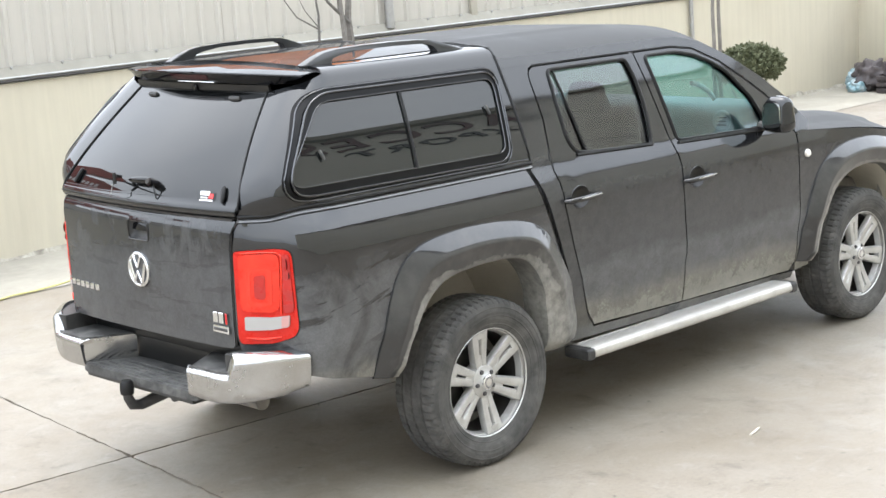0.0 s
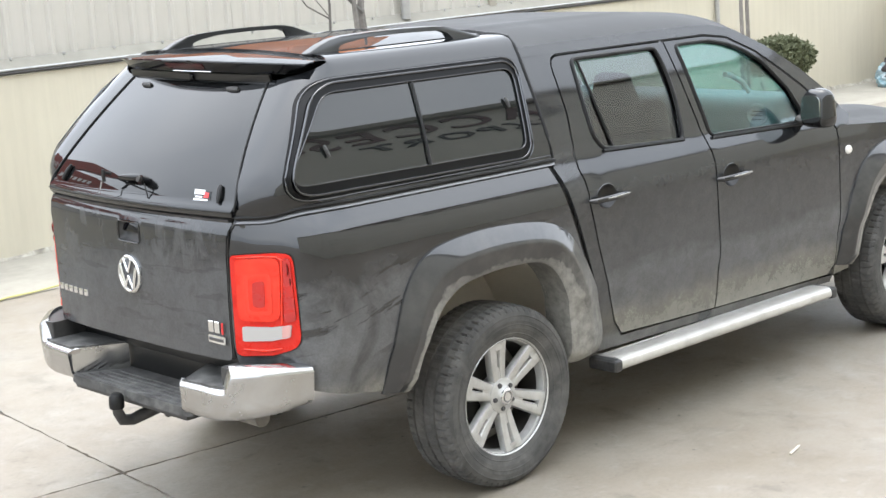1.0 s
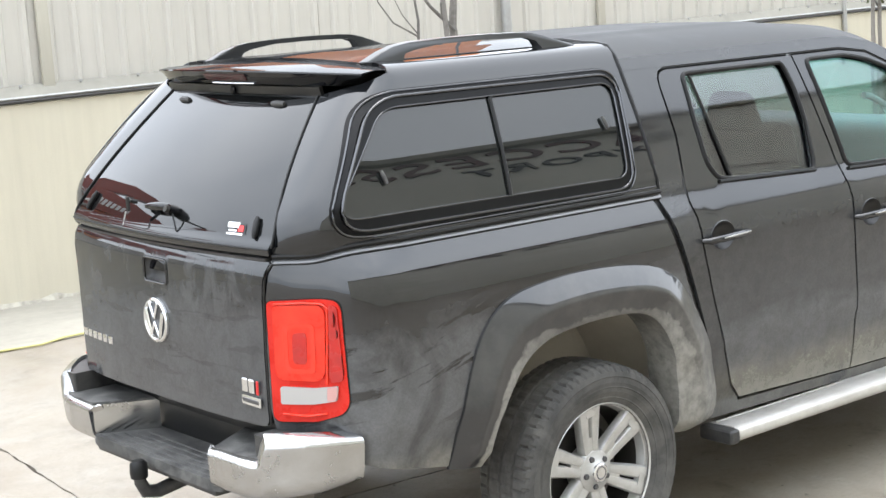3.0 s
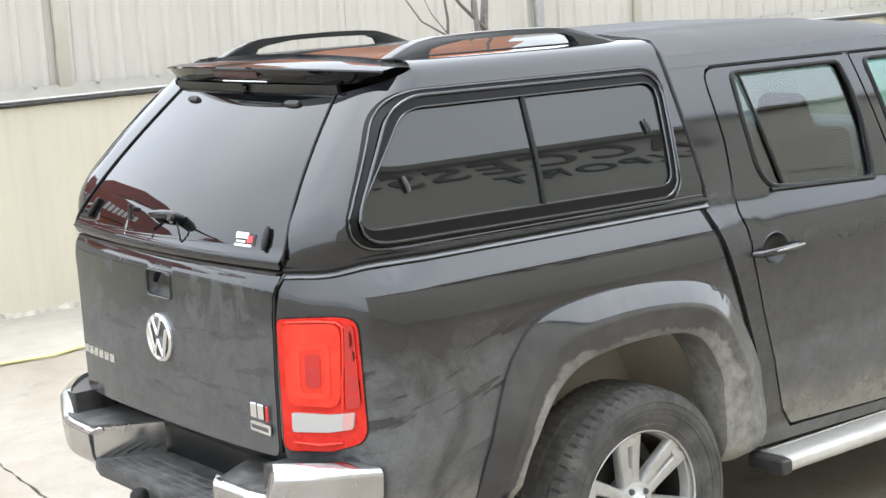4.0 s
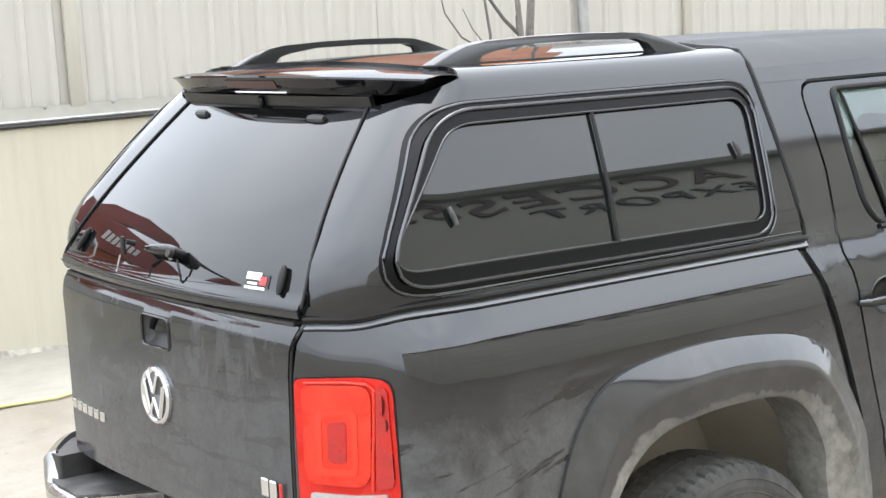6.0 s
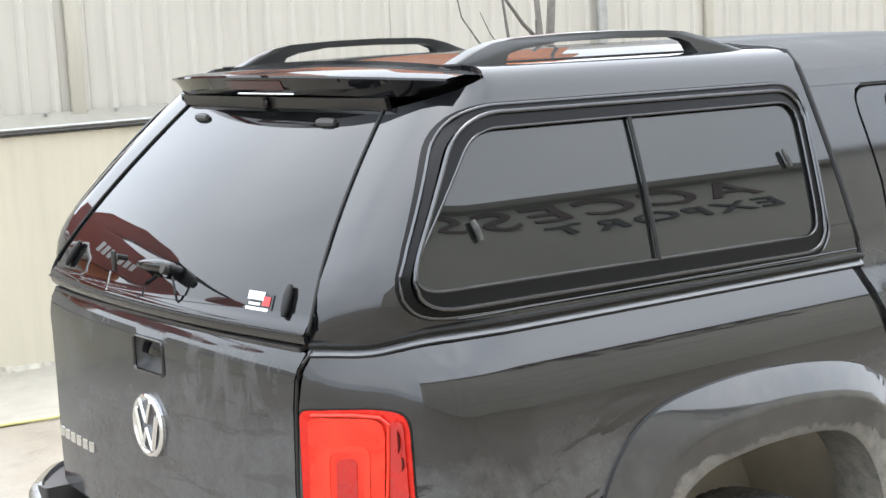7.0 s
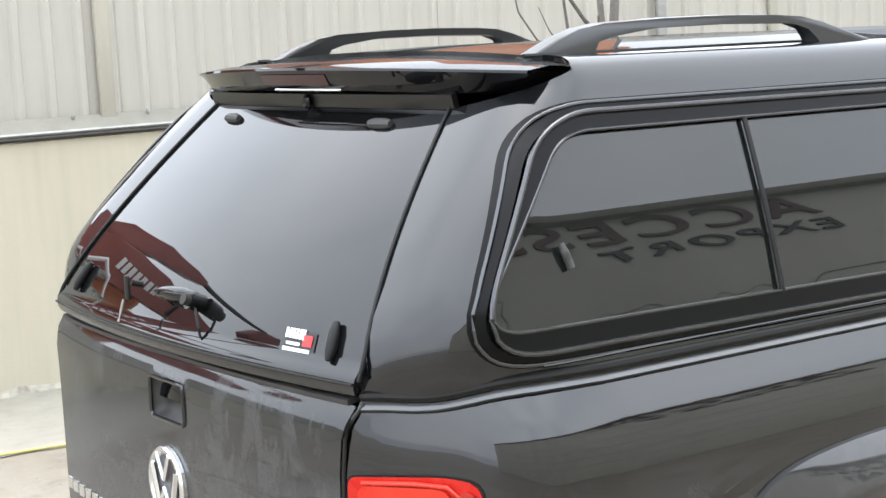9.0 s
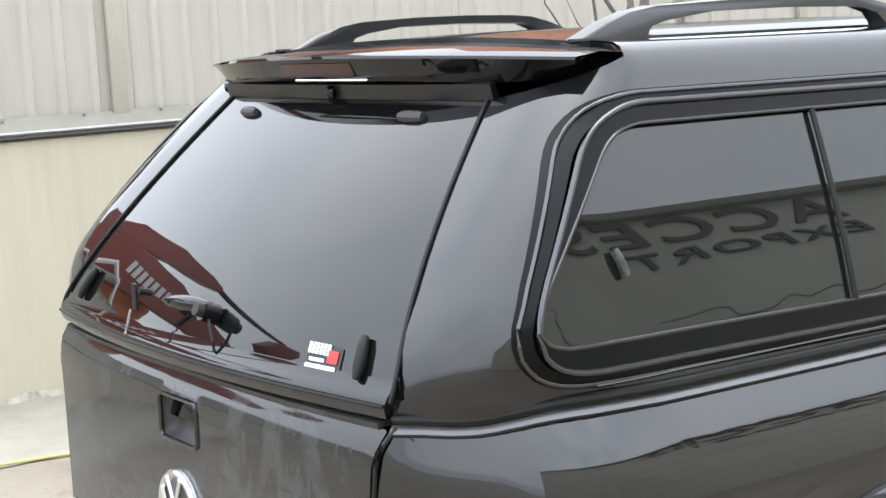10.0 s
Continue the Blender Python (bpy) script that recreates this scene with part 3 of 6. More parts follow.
for sgn in (-1, 1):
    S = side(sgn)
    inward = Vector((0, -sgn, 0))
    # bed side, cut out over the wheel
    arch = [(x * 1.025, z + 0.007) for x, z in ARCH_IN]
    bed = [(0.372 - 0.0409 * k, rim_top(0.372 - 0.0409 * k)) for k in range(1, 41)] + [(-1.272, 1.18), (-1.280, 1.08), (-1.282, 0.80), (-1.25, 0.66), (-1.06, 0.635), (-0.97, 0.61), (-0.66, 0.552)] + arch + [(0.560, 0.42), (0.585, 0.60), (0.534, 0.78), (0.486, 0.92), (0.438, 1.05), (0.397, 1.16), (0.372, BED_TOP)]
    b = part("bed_side", panel(bed, S, 0.014, 0.028, back=inward), PAINT, truck, "black bed side, dusty and smeared low down")
    part("wheel_flare", flare(sgn, ARCH_OUT, ARCH_IN), FLARE, b, "black plastic wheel-arch moulding")
    part("bed_rail_cap", grid(lambda s, t, sgn=sgn: (bed_rim(sgn, -1.24 + 1.612 * s)[0] + 0.05 * t * max(0.0, 0.5 - 4 * s), bed_rim(sgn, -1.24 + 1.612 * s)[1] + sgn * (-0.006 - 0.14 * t), rim_top(-1.24 + 1.612 * s) + 0.001 + 0.004 * t), 60, 4, 0.010, Vector((0, 0, -1))), RUBBER, b)
    # black tube put in for the shade in the gap behind the cab
    part("gap_shade", tube([side(sgn, -0.040)(x, z) for x, z in ((0.39, 1.27), (0.412, 1.16), (0.453, 1.05), (0.50, 0.92), (0.545, 0.78), (0.585, 0.60), (0.59, 0.44))], 0.032, 8), BLACK, truck)
    # cab rear pillar
    quarter = [(0.405, 1.26), (0.43, 1.16), (0.47, 1.05), (0.515, 0.92), (0.56, 0.78), (0.60, 0.60), (0.60, 0.42), (2.47, 0.38), (2.475, 0.415), (2.42, 0.418), (0.77, 0.462), (0.712, 0.53), (0.682, 0.635), (0.638, 0.755), (0.597, 0.90), (0.553, 1.08), (0.538, 1.24), (0.576, 1.46), (0.581, 1.635), (0.588, 1.672), (0.606, 1.698), (0.640, 1.7112), (0.43, 1.7112), (0.43, 1.40)]
    part("cab_pillar", panel(quarter, S, 0.02, 0.05, back=inward), PAINT_CAB, truck)
    # roof side rail, from the rear to the foot of the windscreen
    rail = [(0.43, 1.712), (1.69, 1.712), (1.85, 1.690), (2.03, 1.61), (2.18, 1.51), (2.32, 1.41), (2.44, 1.305), (2.465, 1.18), (2.57, 1.18), (2.62, 1.235), (2.50, 1.37), (2.34, 1.49), (2.13, 1.62), (1.93, 1.715), (1.76, 1.750), (1.55, 1.755), (0.43, 1.755)]
    part("roof_side_rail", panel(rail, S, 0.02, 0.05, back=inward), PAINT_CAB, truck)
    # doors, each with its window
    for outline, hole, kind in ((DOOR_R, WIN_R, "rear"), (DOOR_F, WIN_F, "front")):
        win = rounded(hole, 0.03)
        gx, gz = (0.665, 1.105) if kind == "rear" else (1.555, 1.072)
        cup = [(gx + 0.062 * math.cos(a), gz + 0.052 * math.sin(a)) for a in np.linspace(0, math.tau, 24, endpoint=False)]
        radii = [0.06 if (0.66 < p[0] < 0.75 and p[1] < 0.53) or p == (0.592, 1.70) else 0.0 for p in outline]
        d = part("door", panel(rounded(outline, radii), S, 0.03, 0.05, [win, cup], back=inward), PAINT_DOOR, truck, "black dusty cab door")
        pane = part("window_pane", panel(win, side(sgn, -0.014), 0.004, 0.08, back=inward), REARTINT if kind == "rear" else TINT, d, "privacy-tinted door window" if kind == "rear" else "greenish door window")
        pane.visible_shadow = False
        part("window_seal", loop_tube(win, side(sgn, 0.0), 0.009, 8), RUBBER, d, "black rubber window seal")
        f = side(sgn)
        y0 = abs(f(gx, gz)[1])
        handle_pts = [(gx - 0.115, sgn * (y0 + 0.004), gz - 0.006), (gx - 0.10, sgn * (y0 + 0.030), gz - 0.004), (gx - 0.05, sgn * (y0 + 0.044), gz), (gx + 0.05, sgn * (y0 + 0.045), gz + 0.002), (gx + 0.10, sgn * (y0 + 0.032), gz + 0.002), (gx + 0.118, sgn * (y0 + 0.004), gz)]
        h = part("door_handle", tube(handle_pts, [0.009, 0.012, 0.013, 0.013, 0.012, 0.009], 10, flat=1.0), PAINT_CAP, d, "black pull handle with a chrome strip")
        part("handle_recess", lathe([(0.0, -0.030), (0.03, -0.027), (0.052, -0.014), (0.063, 0.0005), (0.066, -0.004)], 28), BLACK, d).matrix_local = pose(gx, sgn * (y0 + 0.001), gz) @ Matrix.Diagonal((1.0, sgn * 1.0, 0.84, 1))
        part("handle_strip", tube([(gx - 0.06, sgn * (y0 + 0.060), gz + 0.004), (gx, sgn * (y0 + 0.0615), gz + 0.006), (gx + 0.10, sgn * (y0 + 0.046), gz + 0.006)], [0.002, 0.0045, 0.003], 8), CHROME, h, "chrome strip")
        if kind == "front":
            part("lower_window_trim", tube([side(sgn, 0.004)(1.485 + 0.145 * k, 1.252 - 0.004 * k) for k in range(6)], 0.008, 6), RUBBER, d)
        else:
            part("quarter_divider", tube([side(sgn, -0.006)(x, z) for x, z in ((0.815, 1.290), (0.79, 1.45), (0.765, 1.680))], 0.006, 8), RUBBER, d, "black bar that splits off the small rear pane")
            part("lower_window_trim", tube([side(sgn, 0.004)(0.735 + 0.138 * k, 1.288 - 0.005 * k) for k in range(5)], 0.008, 6), RUBBER, d)
    # rubber seals that close the joints round the doors
    part("door_seal", tube([side(sgn, -0.024)(x, z) for x, z in ((0.62, 1.705), (1.0, 1.706), (1.68, 1.706), (1.845, 1.685), (2.025, 1.605), (2.175, 1.505), (2.315, 1.405), (2.435, 1.302), (2.46, 1.18), (2.465, 1.0), (2.473, 0.75), (2.47, 0.45))], 0.020, 8), RUBBER, truck)
    part("door_seal", tube([side(sgn, -0.030)(x, z) for x, z in ((1.460, 0.46), (1.463, 0.70), (1.445, 1.0), (1.437, 1.24), (1.405, 1.45), (1.377, 1.71))], 0.026, 8), RUBBER, truck)
    part("door_seal", tube([side(sgn, -0.030)(x, z) for x, z in ((0.588, 1.71), (0.581, 1.46), (0.543, 1.24), (0.557, 1.08), (0.60, 0.90), (0.641, 0.76), (0.686, 0.64), (0.716, 0.535), (0.772, 0.468))], 0.024, 8), RUBBER, truck)
    # front wing
    farch = [(3.09 + (x - 3.09) * 1.025, z + 0.007) for x, z in FARCH_IN]
    wing = [(2.465, 1.175), (2.470, 1.0), (2.478, 0.75), (2.476, 0.45), (2.485, 0.42), (2.615, 0.43)] + farch + [(3.66, 0.48), (3.72, 0.55), (3.80, 0.72), (3.80, 0.95), (3.55, 1.06), (3.2, 1.12), (2.8, 1.165), (2.56, 1.185)]
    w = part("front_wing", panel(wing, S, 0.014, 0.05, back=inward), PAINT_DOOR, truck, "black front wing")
    part("wheel_flare", flare(sgn, FARCH_OUT, FARCH_IN), FLARE, w, "black plastic wheel-arch moulding")
    part("side_indicator", lathe([(0.0, 0.012), (0.016, 0.010), (0.022, 0.004), (0.023, -0.004)], 20), AMBER, w, "clear side indicator").matrix_local = pose(2.545, sgn * (half_width(1.062) + 0.002), 1.062) @ Matrix.Diagonal((1.2, sgn, 1, 1))
    # wheel wells
    for cx in (0.0, 3.09):
        part("wheel_well", grid(lambda s, t, cx=cx, sgn=sgn: (cx + 0.50 * math.cos(math.pi * (0.92 - 0.92 * s)) * (1 + 0.02 * t), sgn * (0.905 - 0.50 * t), 0.43 + 0.52 * math.sin(math.pi * (0.92 - 0.92 * s))), 28, 6), WELL, truck, "mud-coloured wheel-arch liner")
        rim = spread(ARCH_IN if cx < 1 else [(x, z) for x, z in FARCH_IN], 40)
        part("arch_return", grid(lambda s, t, cx=cx, sgn=sgn, rim=rim: (rim[round(s * 40)][0] * (1 - t) + t * (cx + 0.505 * math.cos(math.pi * 0.92 * (1 - s))), sgn * (0.850 - 0.012 * t), rim[round(s * 40)][1] * (1 - t) + t * (0.43 + 0.525 * math.sin(math.pi * 0.92 * (1 - s)))), 40, 3), WELL, truck, "muddy inner edge of the wheel arch")
        part("well_wall", box((1.0, 0.01, 0.42), (cx, sgn * 0.41, 0.76)), WELL, truck)
    # black filler added to keep the hole between wing and sill dark
    part("sill_filler", box((0.17, 0.10, 0.20), (2.53, sgn * 0.80, 0.50), 0.01), BLACK, truck)
    # side step
    st = thing("side_step", "", "")
    st.parent = truck
    tagged(st, "brushed aluminium side step with black end caps")
    prof = [(-0.075, 0.0), (-0.07, 0.024), (0.05, 0.030), (0.075, 0.020), (0.08, -0.012), (0.06, -0.028), (-0.06, -0.022)]
    yb = 0.925
    bmx = bmesh.new()
    rings = [[bmx.verts.new((x, sgn * (yb + py), 0.372 + pz)) for py, pz in rounded(prof, 0.008, 2)] for x in (0.645, 1.1, 1.6, 2.29)]
    for r0, r1 in zip(rings, rings[1:]):
        for k in range(len(r0)):
            bmx.faces.new([r0[k], r0[(k + 1) % len(r0)], r1[(k + 1) % len(r0)], r1[k]])
    bmx.faces.new(rings[0][::-1])
    bmx.faces.new(rings[-1])
    part("tread", bmx, ALU, st, "brushed aluminium tread")
    for k in range(2):
        part("tread_rib", box((1.60, 0.006, 0.003), (1.465, sgn * (yb - 0.045 + 0.095 * k), 0.3980 + 0.0008 * k), 0.0015, 1), ALU, st)
    for x in (0.615, 2.315):
        part("end_cap", box((0.055, 0.160, 0.056), (x + (0.012 if x < 1 else -0.012), sgn * (yb + 0.002), 0.370), 0.018, 3), PLASTIC, st, "black plastic end cap")
    for x in (0.80, 1.45, 2.15):
        part("step_bracket", box((0.05, 0.16, 0.03), (x, sgn * (yb - 0.12), 0.375), 0.004), DARK, st)
    # tail lamp round the corner
    lamp = part("tail_lamp", panel(LAMP, lamp_on(sgn, 0.004), 0.03, 0.025, back=Vector((0.7, -sgn * 0.7, 0))), RED_LENS, truck, "red tail lamp with a white reversing light")
    part("lamp_gasket", panel([(u * 1.0 + (0.004 if u > -1.1 else -0.002), z + (0.0035 if z > 1 else -0.0035)) for u, z in LAMP], lamp_on(sgn, 0.002), 0.012, 0.03, back=Vector((0.7, -sgn * 0.7, 0))), RUBBER, lamp)
    behind = Vector((0.7, -sgn * 0.7, 0))
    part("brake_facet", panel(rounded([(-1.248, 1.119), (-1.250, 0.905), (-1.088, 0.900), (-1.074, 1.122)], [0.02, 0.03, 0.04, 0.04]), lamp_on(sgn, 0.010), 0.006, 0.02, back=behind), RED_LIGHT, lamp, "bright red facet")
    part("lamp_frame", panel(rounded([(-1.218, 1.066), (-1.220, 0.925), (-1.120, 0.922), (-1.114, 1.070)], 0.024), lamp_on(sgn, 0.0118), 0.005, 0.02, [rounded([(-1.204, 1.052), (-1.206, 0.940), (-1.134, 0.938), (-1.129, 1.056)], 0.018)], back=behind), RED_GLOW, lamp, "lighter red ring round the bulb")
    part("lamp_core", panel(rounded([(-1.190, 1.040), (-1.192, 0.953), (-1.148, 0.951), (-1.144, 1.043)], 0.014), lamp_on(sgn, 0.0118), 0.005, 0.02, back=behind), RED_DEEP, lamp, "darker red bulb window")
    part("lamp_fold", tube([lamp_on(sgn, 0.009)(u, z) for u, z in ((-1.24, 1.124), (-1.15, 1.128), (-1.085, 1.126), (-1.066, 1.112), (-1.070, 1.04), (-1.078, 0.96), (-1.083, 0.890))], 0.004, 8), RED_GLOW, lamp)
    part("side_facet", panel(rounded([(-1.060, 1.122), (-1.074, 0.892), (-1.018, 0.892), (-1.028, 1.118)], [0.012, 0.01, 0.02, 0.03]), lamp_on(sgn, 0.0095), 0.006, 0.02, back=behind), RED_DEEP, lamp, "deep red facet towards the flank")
    for u0, z0, w0, h0 in ((-1.044, 1.080, 0.011, 0.026), (-1.036, 1.036, 0.008, 0.016)):
        part("turn_bulb", lathe([(0.0, 0.006), (0.6, 0.005), (1.0, 0.0)], 18), RED_DARK, lamp).matrix_local = Matrix.Translation(lamp_on(sgn, 0.0095)(u0, z0)) @ Matrix.Rotation(radians(sgn * -54 + (180 if sgn < 0 else 0)), 4, "Z") @ Matrix.Diagonal((w0, 1, h0, 1))
    part("reverse_light", panel(rounded([(-1.238, 0.886), (-1.239, 0.834), (-1.048, 0.836), (-1.040, 0.880)], 0.008), lamp_on(sgn, 0.0115), 0.007, 0.02, back=behind), WHITE_LENS, lamp, "white reversing lens")
    part("reverse_end", panel(rounded([(-1.082, 0.881), (-1.086, 0.838), (-1.050, 0.838), (-1.042, 0.878)], 0.006), lamp_on(sgn, 0.0128), 0.004, 0.02, back=behind), PINK_LENS, lamp, "pinkish end of the white lens")
    # brighter red strip paints the highlight below the reversing lens
    part("lower_highlight", tube([lamp_on(sgn, 0.008)(u, z) for u, z in ((-1.235, 0.806), (-1.16, 0.800), (-1.09, 0.802))], [0.003, 0.0055, 0.003], 8), RED_GLOW, lamp)
    # door mirror
    mi = thing("door_mirror", "", "")
    mi.parent = truck
    tagged(mi, "black door mirror with an indicator strip")
    part("mirror_housing", box((0.13, 0.175, 0.19), (2.175, sgn * 1.005, 1.318), 0.06, 6, (0, 0, sgn * 8), (0.75, 0.85)), PAINT_CAP, mi)
    part("mirror_glass", slab(rounded([(-0.062, -0.066), (0.062, -0.066), (0.055, 0.066), (-0.055, 0.066)], 0.035), lambda y, z, sgn=sgn: (2.1085 - sgn * y * 0.14, sgn * 0.998 + y, 1.318 + z), lambda y, z, sgn=sgn: (2.118 - sgn * y * 0.14, sgn * 0.998 + y, 1.318 + z)), MIRROR, mi, "mirror glass")
    part("mirror_arm", tube([(2.20, sgn * 0.88, 1.255), (2.19, sgn * 0.94, 1.245), (2.18, sgn * 1.0, 1.25)], [0.04, 0.035, 0.03], 10, flat=0.6), PLASTIC, mi)
    part("mirror_indicator", box((0.02, 0.11, 0.026), (2.235, sgn * 1.01, 1.262), 0.008, 2, (0, 0, sgn * 10)), AMBER, mi, "clear indicator strip")

# cab roof
ROOF_X = [0.43, 1.58, 1.77, 1.93]
ROOF_Z = [1.755, 1.755, 1.745, 1.70]


def roof_place(s, t):
    x = 0.43 + 1.52 * s
    zs = lerp_at(x, ROOF_X, ROOF_Z)
    zc = lerp_at(x, [0.43, 0.7, 1.3, 1.95], [1.825, 1.835, 1.835, 1.795])
    q = 2 * t - 1
    rib = 0.006 * max(0, math.cos((abs(q) - 0.45) * 14)) ** 2 if 0.2 < abs(q) < 0.62 and 0.52 < x < 1.6 else 0
    return (x + 0.06 * s * (1 - q * q), half_width(zs) * q, zs + (zc - zs) * (1 - abs(q) ** 3.0) + rib)


part("roof", grid(roof_place, 36, 48, 0.02, Vector((0, 0, -1))), PAINT_CABROOF, truck, "black cab roof with pressed ribs")


def screen_place(s, t):
    x = lerp_at(s, [0, 0.3, 0.6, 1], [1.94, 2.16, 2.37, 2.62])
    z = lerp_at(s, [0, 0.3, 0.6, 1], [1.70, 1.585, 1.445, 1.235])
    q = 2 * t - 1
    return (x + (0.07 + 0.14 * s) * (1 - q * q), (half_width(z) - 0.012) * q, z + 0.095 * (1 - s) * (1 - abs(q) ** 3))


part("windscreen", grid(screen_place, 14, 24, 0.006, Vector((-1, 0, -0.3))), TINT, truck, "windscreen").visible_shadow = False


def hood_place(s, t):
    q = 2 * t - 1
    x = 2.56 + 1.28 * s + 0.12 * (1 - q * q)
    edge = lerp_at(s, [0, 0.4, 0.8, 1.0], [1.185, 1.14, 1.065, 0.99])
    mid = lerp_at(s, [0, 0.4, 0.8, 1.0], [1.215, 1.195, 1.13, 1.02])
    w = lerp_at(s, [0, 0.45, 0.8, 1.0], [0.905, 0.905, 0.82, 0.66])
    return (x, w * q, edge + (mid - edge) * (1 - abs(q) ** 3.5) + (0.012 if 0.45 < abs(q) < 0.8 else 0))


part("bonnet", grid(hood_place, 26, 32, 0.02, Vector((0, 0, -1))), PAINT_CABROOF, truck, "black bonnet with two raised folds")
part("front_bumper", grid(lambda s, t: ((3.62 + 0.36 * math.cos((s - 0.5) * 2.4) ** 0.8) - 0.04 * (2 * t - 1) ** 2, 1.62 * (s - 0.5), 0.40 + 0.36 * t), 28, 8, 0.03, Vector((-1, 0, 0))), PAINT, truck, "black front bumper")
part("grille", grid(lambda s, t: (3.84 + 0.10 * math.cos((s - 0.5) * 2.6), 1.05 * (s - 0.5), 0.78 + 0.20 * t), 16, 4, 0.03, Vector((-1, 0, 0))), GLOSSBLACK, truck, "black grille")
for sgn in (-1, 1):
    part("headlamp", grid(lambda s, t, sgn=sgn: (3.86 - 0.28 * s * s, sgn * (0.54 + 0.28 * s), 0.80 + 0.19 * t - 0.05 * s * (1 - t)), 10, 6, 0.03, Vector((-1, 0, 0))), LENS, truck, "clear headlamp")

# floor, bulkheads and inner shell, all dark
part("chassis", join(box((4.3, 0.78, 0.10), (1.35, 0, 0.50), 0.02), box((1.9, 1.5, 0.10), (1.5, 0, 0.50), 0.02), box((4.3, 0.12, 0.12), (1.3, 0.33, 0.50), 0.02), box((4.3, 0.12, 0.12), (1.3, -0.33, 0.50), 0.02), box((1.5, 1.3, 0.25), (3.05, 0, 0.66), 0.02)), DARK, truck)
part("rear_axle", join(tube([(0, -0.72, 0.375), (0, 0.72, 0.375)], 0.05, 12), tube([(0.02, -0.13, 0.385), (0.02, -0.10, 0.385), (0.02, 0.0, 0.385), (0.02, 0.10, 0.385), (0.02, 0.13, 0.385)], [0.03, 0.09, 0.125, 0.09, 0.03], 16), box((0.5, 0.07, 0.05), (0.0, 0.56, 0.44), 0.01), box((0.5, 0.07, 0.05), (0.0, -0.56, 0.44), 0.01)), DARK, truck).location = (0, 0, 0)
part("exhaust_pipe", tube([(-0.25, -0.50, 0.50), (-0.1, -0.52, 0.50), (0.2, -0.50, 0.48), (1.2, -0.45, 0.42)], 0.035, 12), STEEL_DARK, truck)
part("rear_bulkhead", box((0.02, 1.66, 0.27), (0.44, 0, 1.115)), DARK, truck)
part("bed_floor", box((1.46, 0.79, 0.03), (-0.33, 0, 0.80)), DARK, truck)
part("fire_wall", box((0.03, 1.6, 0.75), (2.52, 0, 0.80)), DARK, truck)
part("cab_floor", box((2.1, 1.7, 0.03), (1.5, 0, 0.55)), DARK, truck)
for sgn in (-1, 1):
    part("bed_inner_wall", box((1.2, 0.02, 0.26), (-0.22, sgn * 0.72, 1.115)), DARK, truck)

# rear window of the cab, inside the canopy
part("cab_rear_wall", panel(rounded([(-0.82, 1.2), (0.82, 1.2), (0.63, 1.74), (-0.63, 1.74)], 0.05), lambda u, v: (0.46, u, v), 0.02, 0.1, [rounded([(-0.62, 1.32), (0.62, 1.32), (0.54, 1.66), (-0.54, 1.66)], 0.05)], back=Vector((1, 0, 0))), PAINT_CAP, truck)
part("cab_rear_window", panel(rounded([(-0.62, 1.32), (0.62, 1.32), (0.54, 1.66), (-0.54, 1.66)], 0.05), lambda u, v: (0.468, u, v), 0.004, 0.15, back=Vector((1, 0, 0))), REARTINT, truck).visible_shadow = False

# ---- tailgate ----
def gate(off=0.0):
    def f(y, z):
        lean = 0.036 * ((z - 1.19) / 0.07) ** 2 if z > 1.19 else 0.0
        return (-1.137 + 0.030 * abs(y / 0.62) ** 3 + lean + 0.03 * max(0, (0.80 - z)) - off, y, z)
    return f


GATE = [(-0.602, 0.722), (0.602, 0.722), (0.604, 0.95), (0.611, 1.13), (0.619, 1.19), (0.634, 1.246), (-0.634, 1.246), (-0.619, 1.19), (-0.611, 1.13), (-0.604, 0.95)]
HANDLE = rounded([(-0.088, 1.122), (0.060, 1.122), (0.060, 1.204), (-0.088, 1.204)], 0.014)
tailgate = part("tailgate", panel(rounded(GATE, [0.03, 0.03, 0, 0, 0, 0.008, 0.008, 0, 0, 0]), gate(), 0.03, 0.03, [HANDLE], back=Vector((1, 0, 0))), PAINT_GATE, truck, "black tailgate with wiped dust, chrome emblem and lettering")
th = part("gate_handle", grid(lambda s, t: (gate()(0.152 * (s - 0.5) - 0.014, 1.120 + 0.086 * t)[0] + 0.028 * (1 - abs(2 * s - 1) ** 6) * (1 - abs(2 * t - 1) ** 4), 0.152 * (s - 0.5) - 0.014, 1.120 + 0.086 * t), 14, 12), PLASTIC, tailgate, "recessed black tailgate handle")
part("handle_bezel", loop_tube(HANDLE, gate(0.001), 0.0042, 8, up=(1, 0, 0)), PAINT_CAP, th)
part("pull_flap", box((0.014, 0.13, 0.045), (-1.112, -0.014, 1.180), 0.005, 2, (0, 16, 0)), GLOSSBLACK, th)
part("gate_top_trim", grid(lambda s, t: (gate()(1.23 * (s - 0.5), 1.245)[0] + 0.03 * t - 0.004, 1.23 * (s - 0.5), 1.254 + 0.012 * t - 0.01 * t * t), 24, 4, 0.01, Vector((0, 0, -1))), PLASTIC, tailgate)
for sgn in (-1, 1):
    part("gate_seal", tube([(gate()(y, z)[0] + 0.005, sgn * (y + 0.005), z) for y, z in ((0.602, 0.73), (0.603, 0.85), (0.604, 0.95), (0.607, 1.04), (0.611, 1.13), (0.619, 1.19), (0.629, 1.225), (0.638, 1.250))], 0.0038, 8), BLACK, tailgate)
part("lower_sill", box((0.10, 1.20, 0.09), (-0.96, 0, 0.68), 0.01), BLACK, truck)

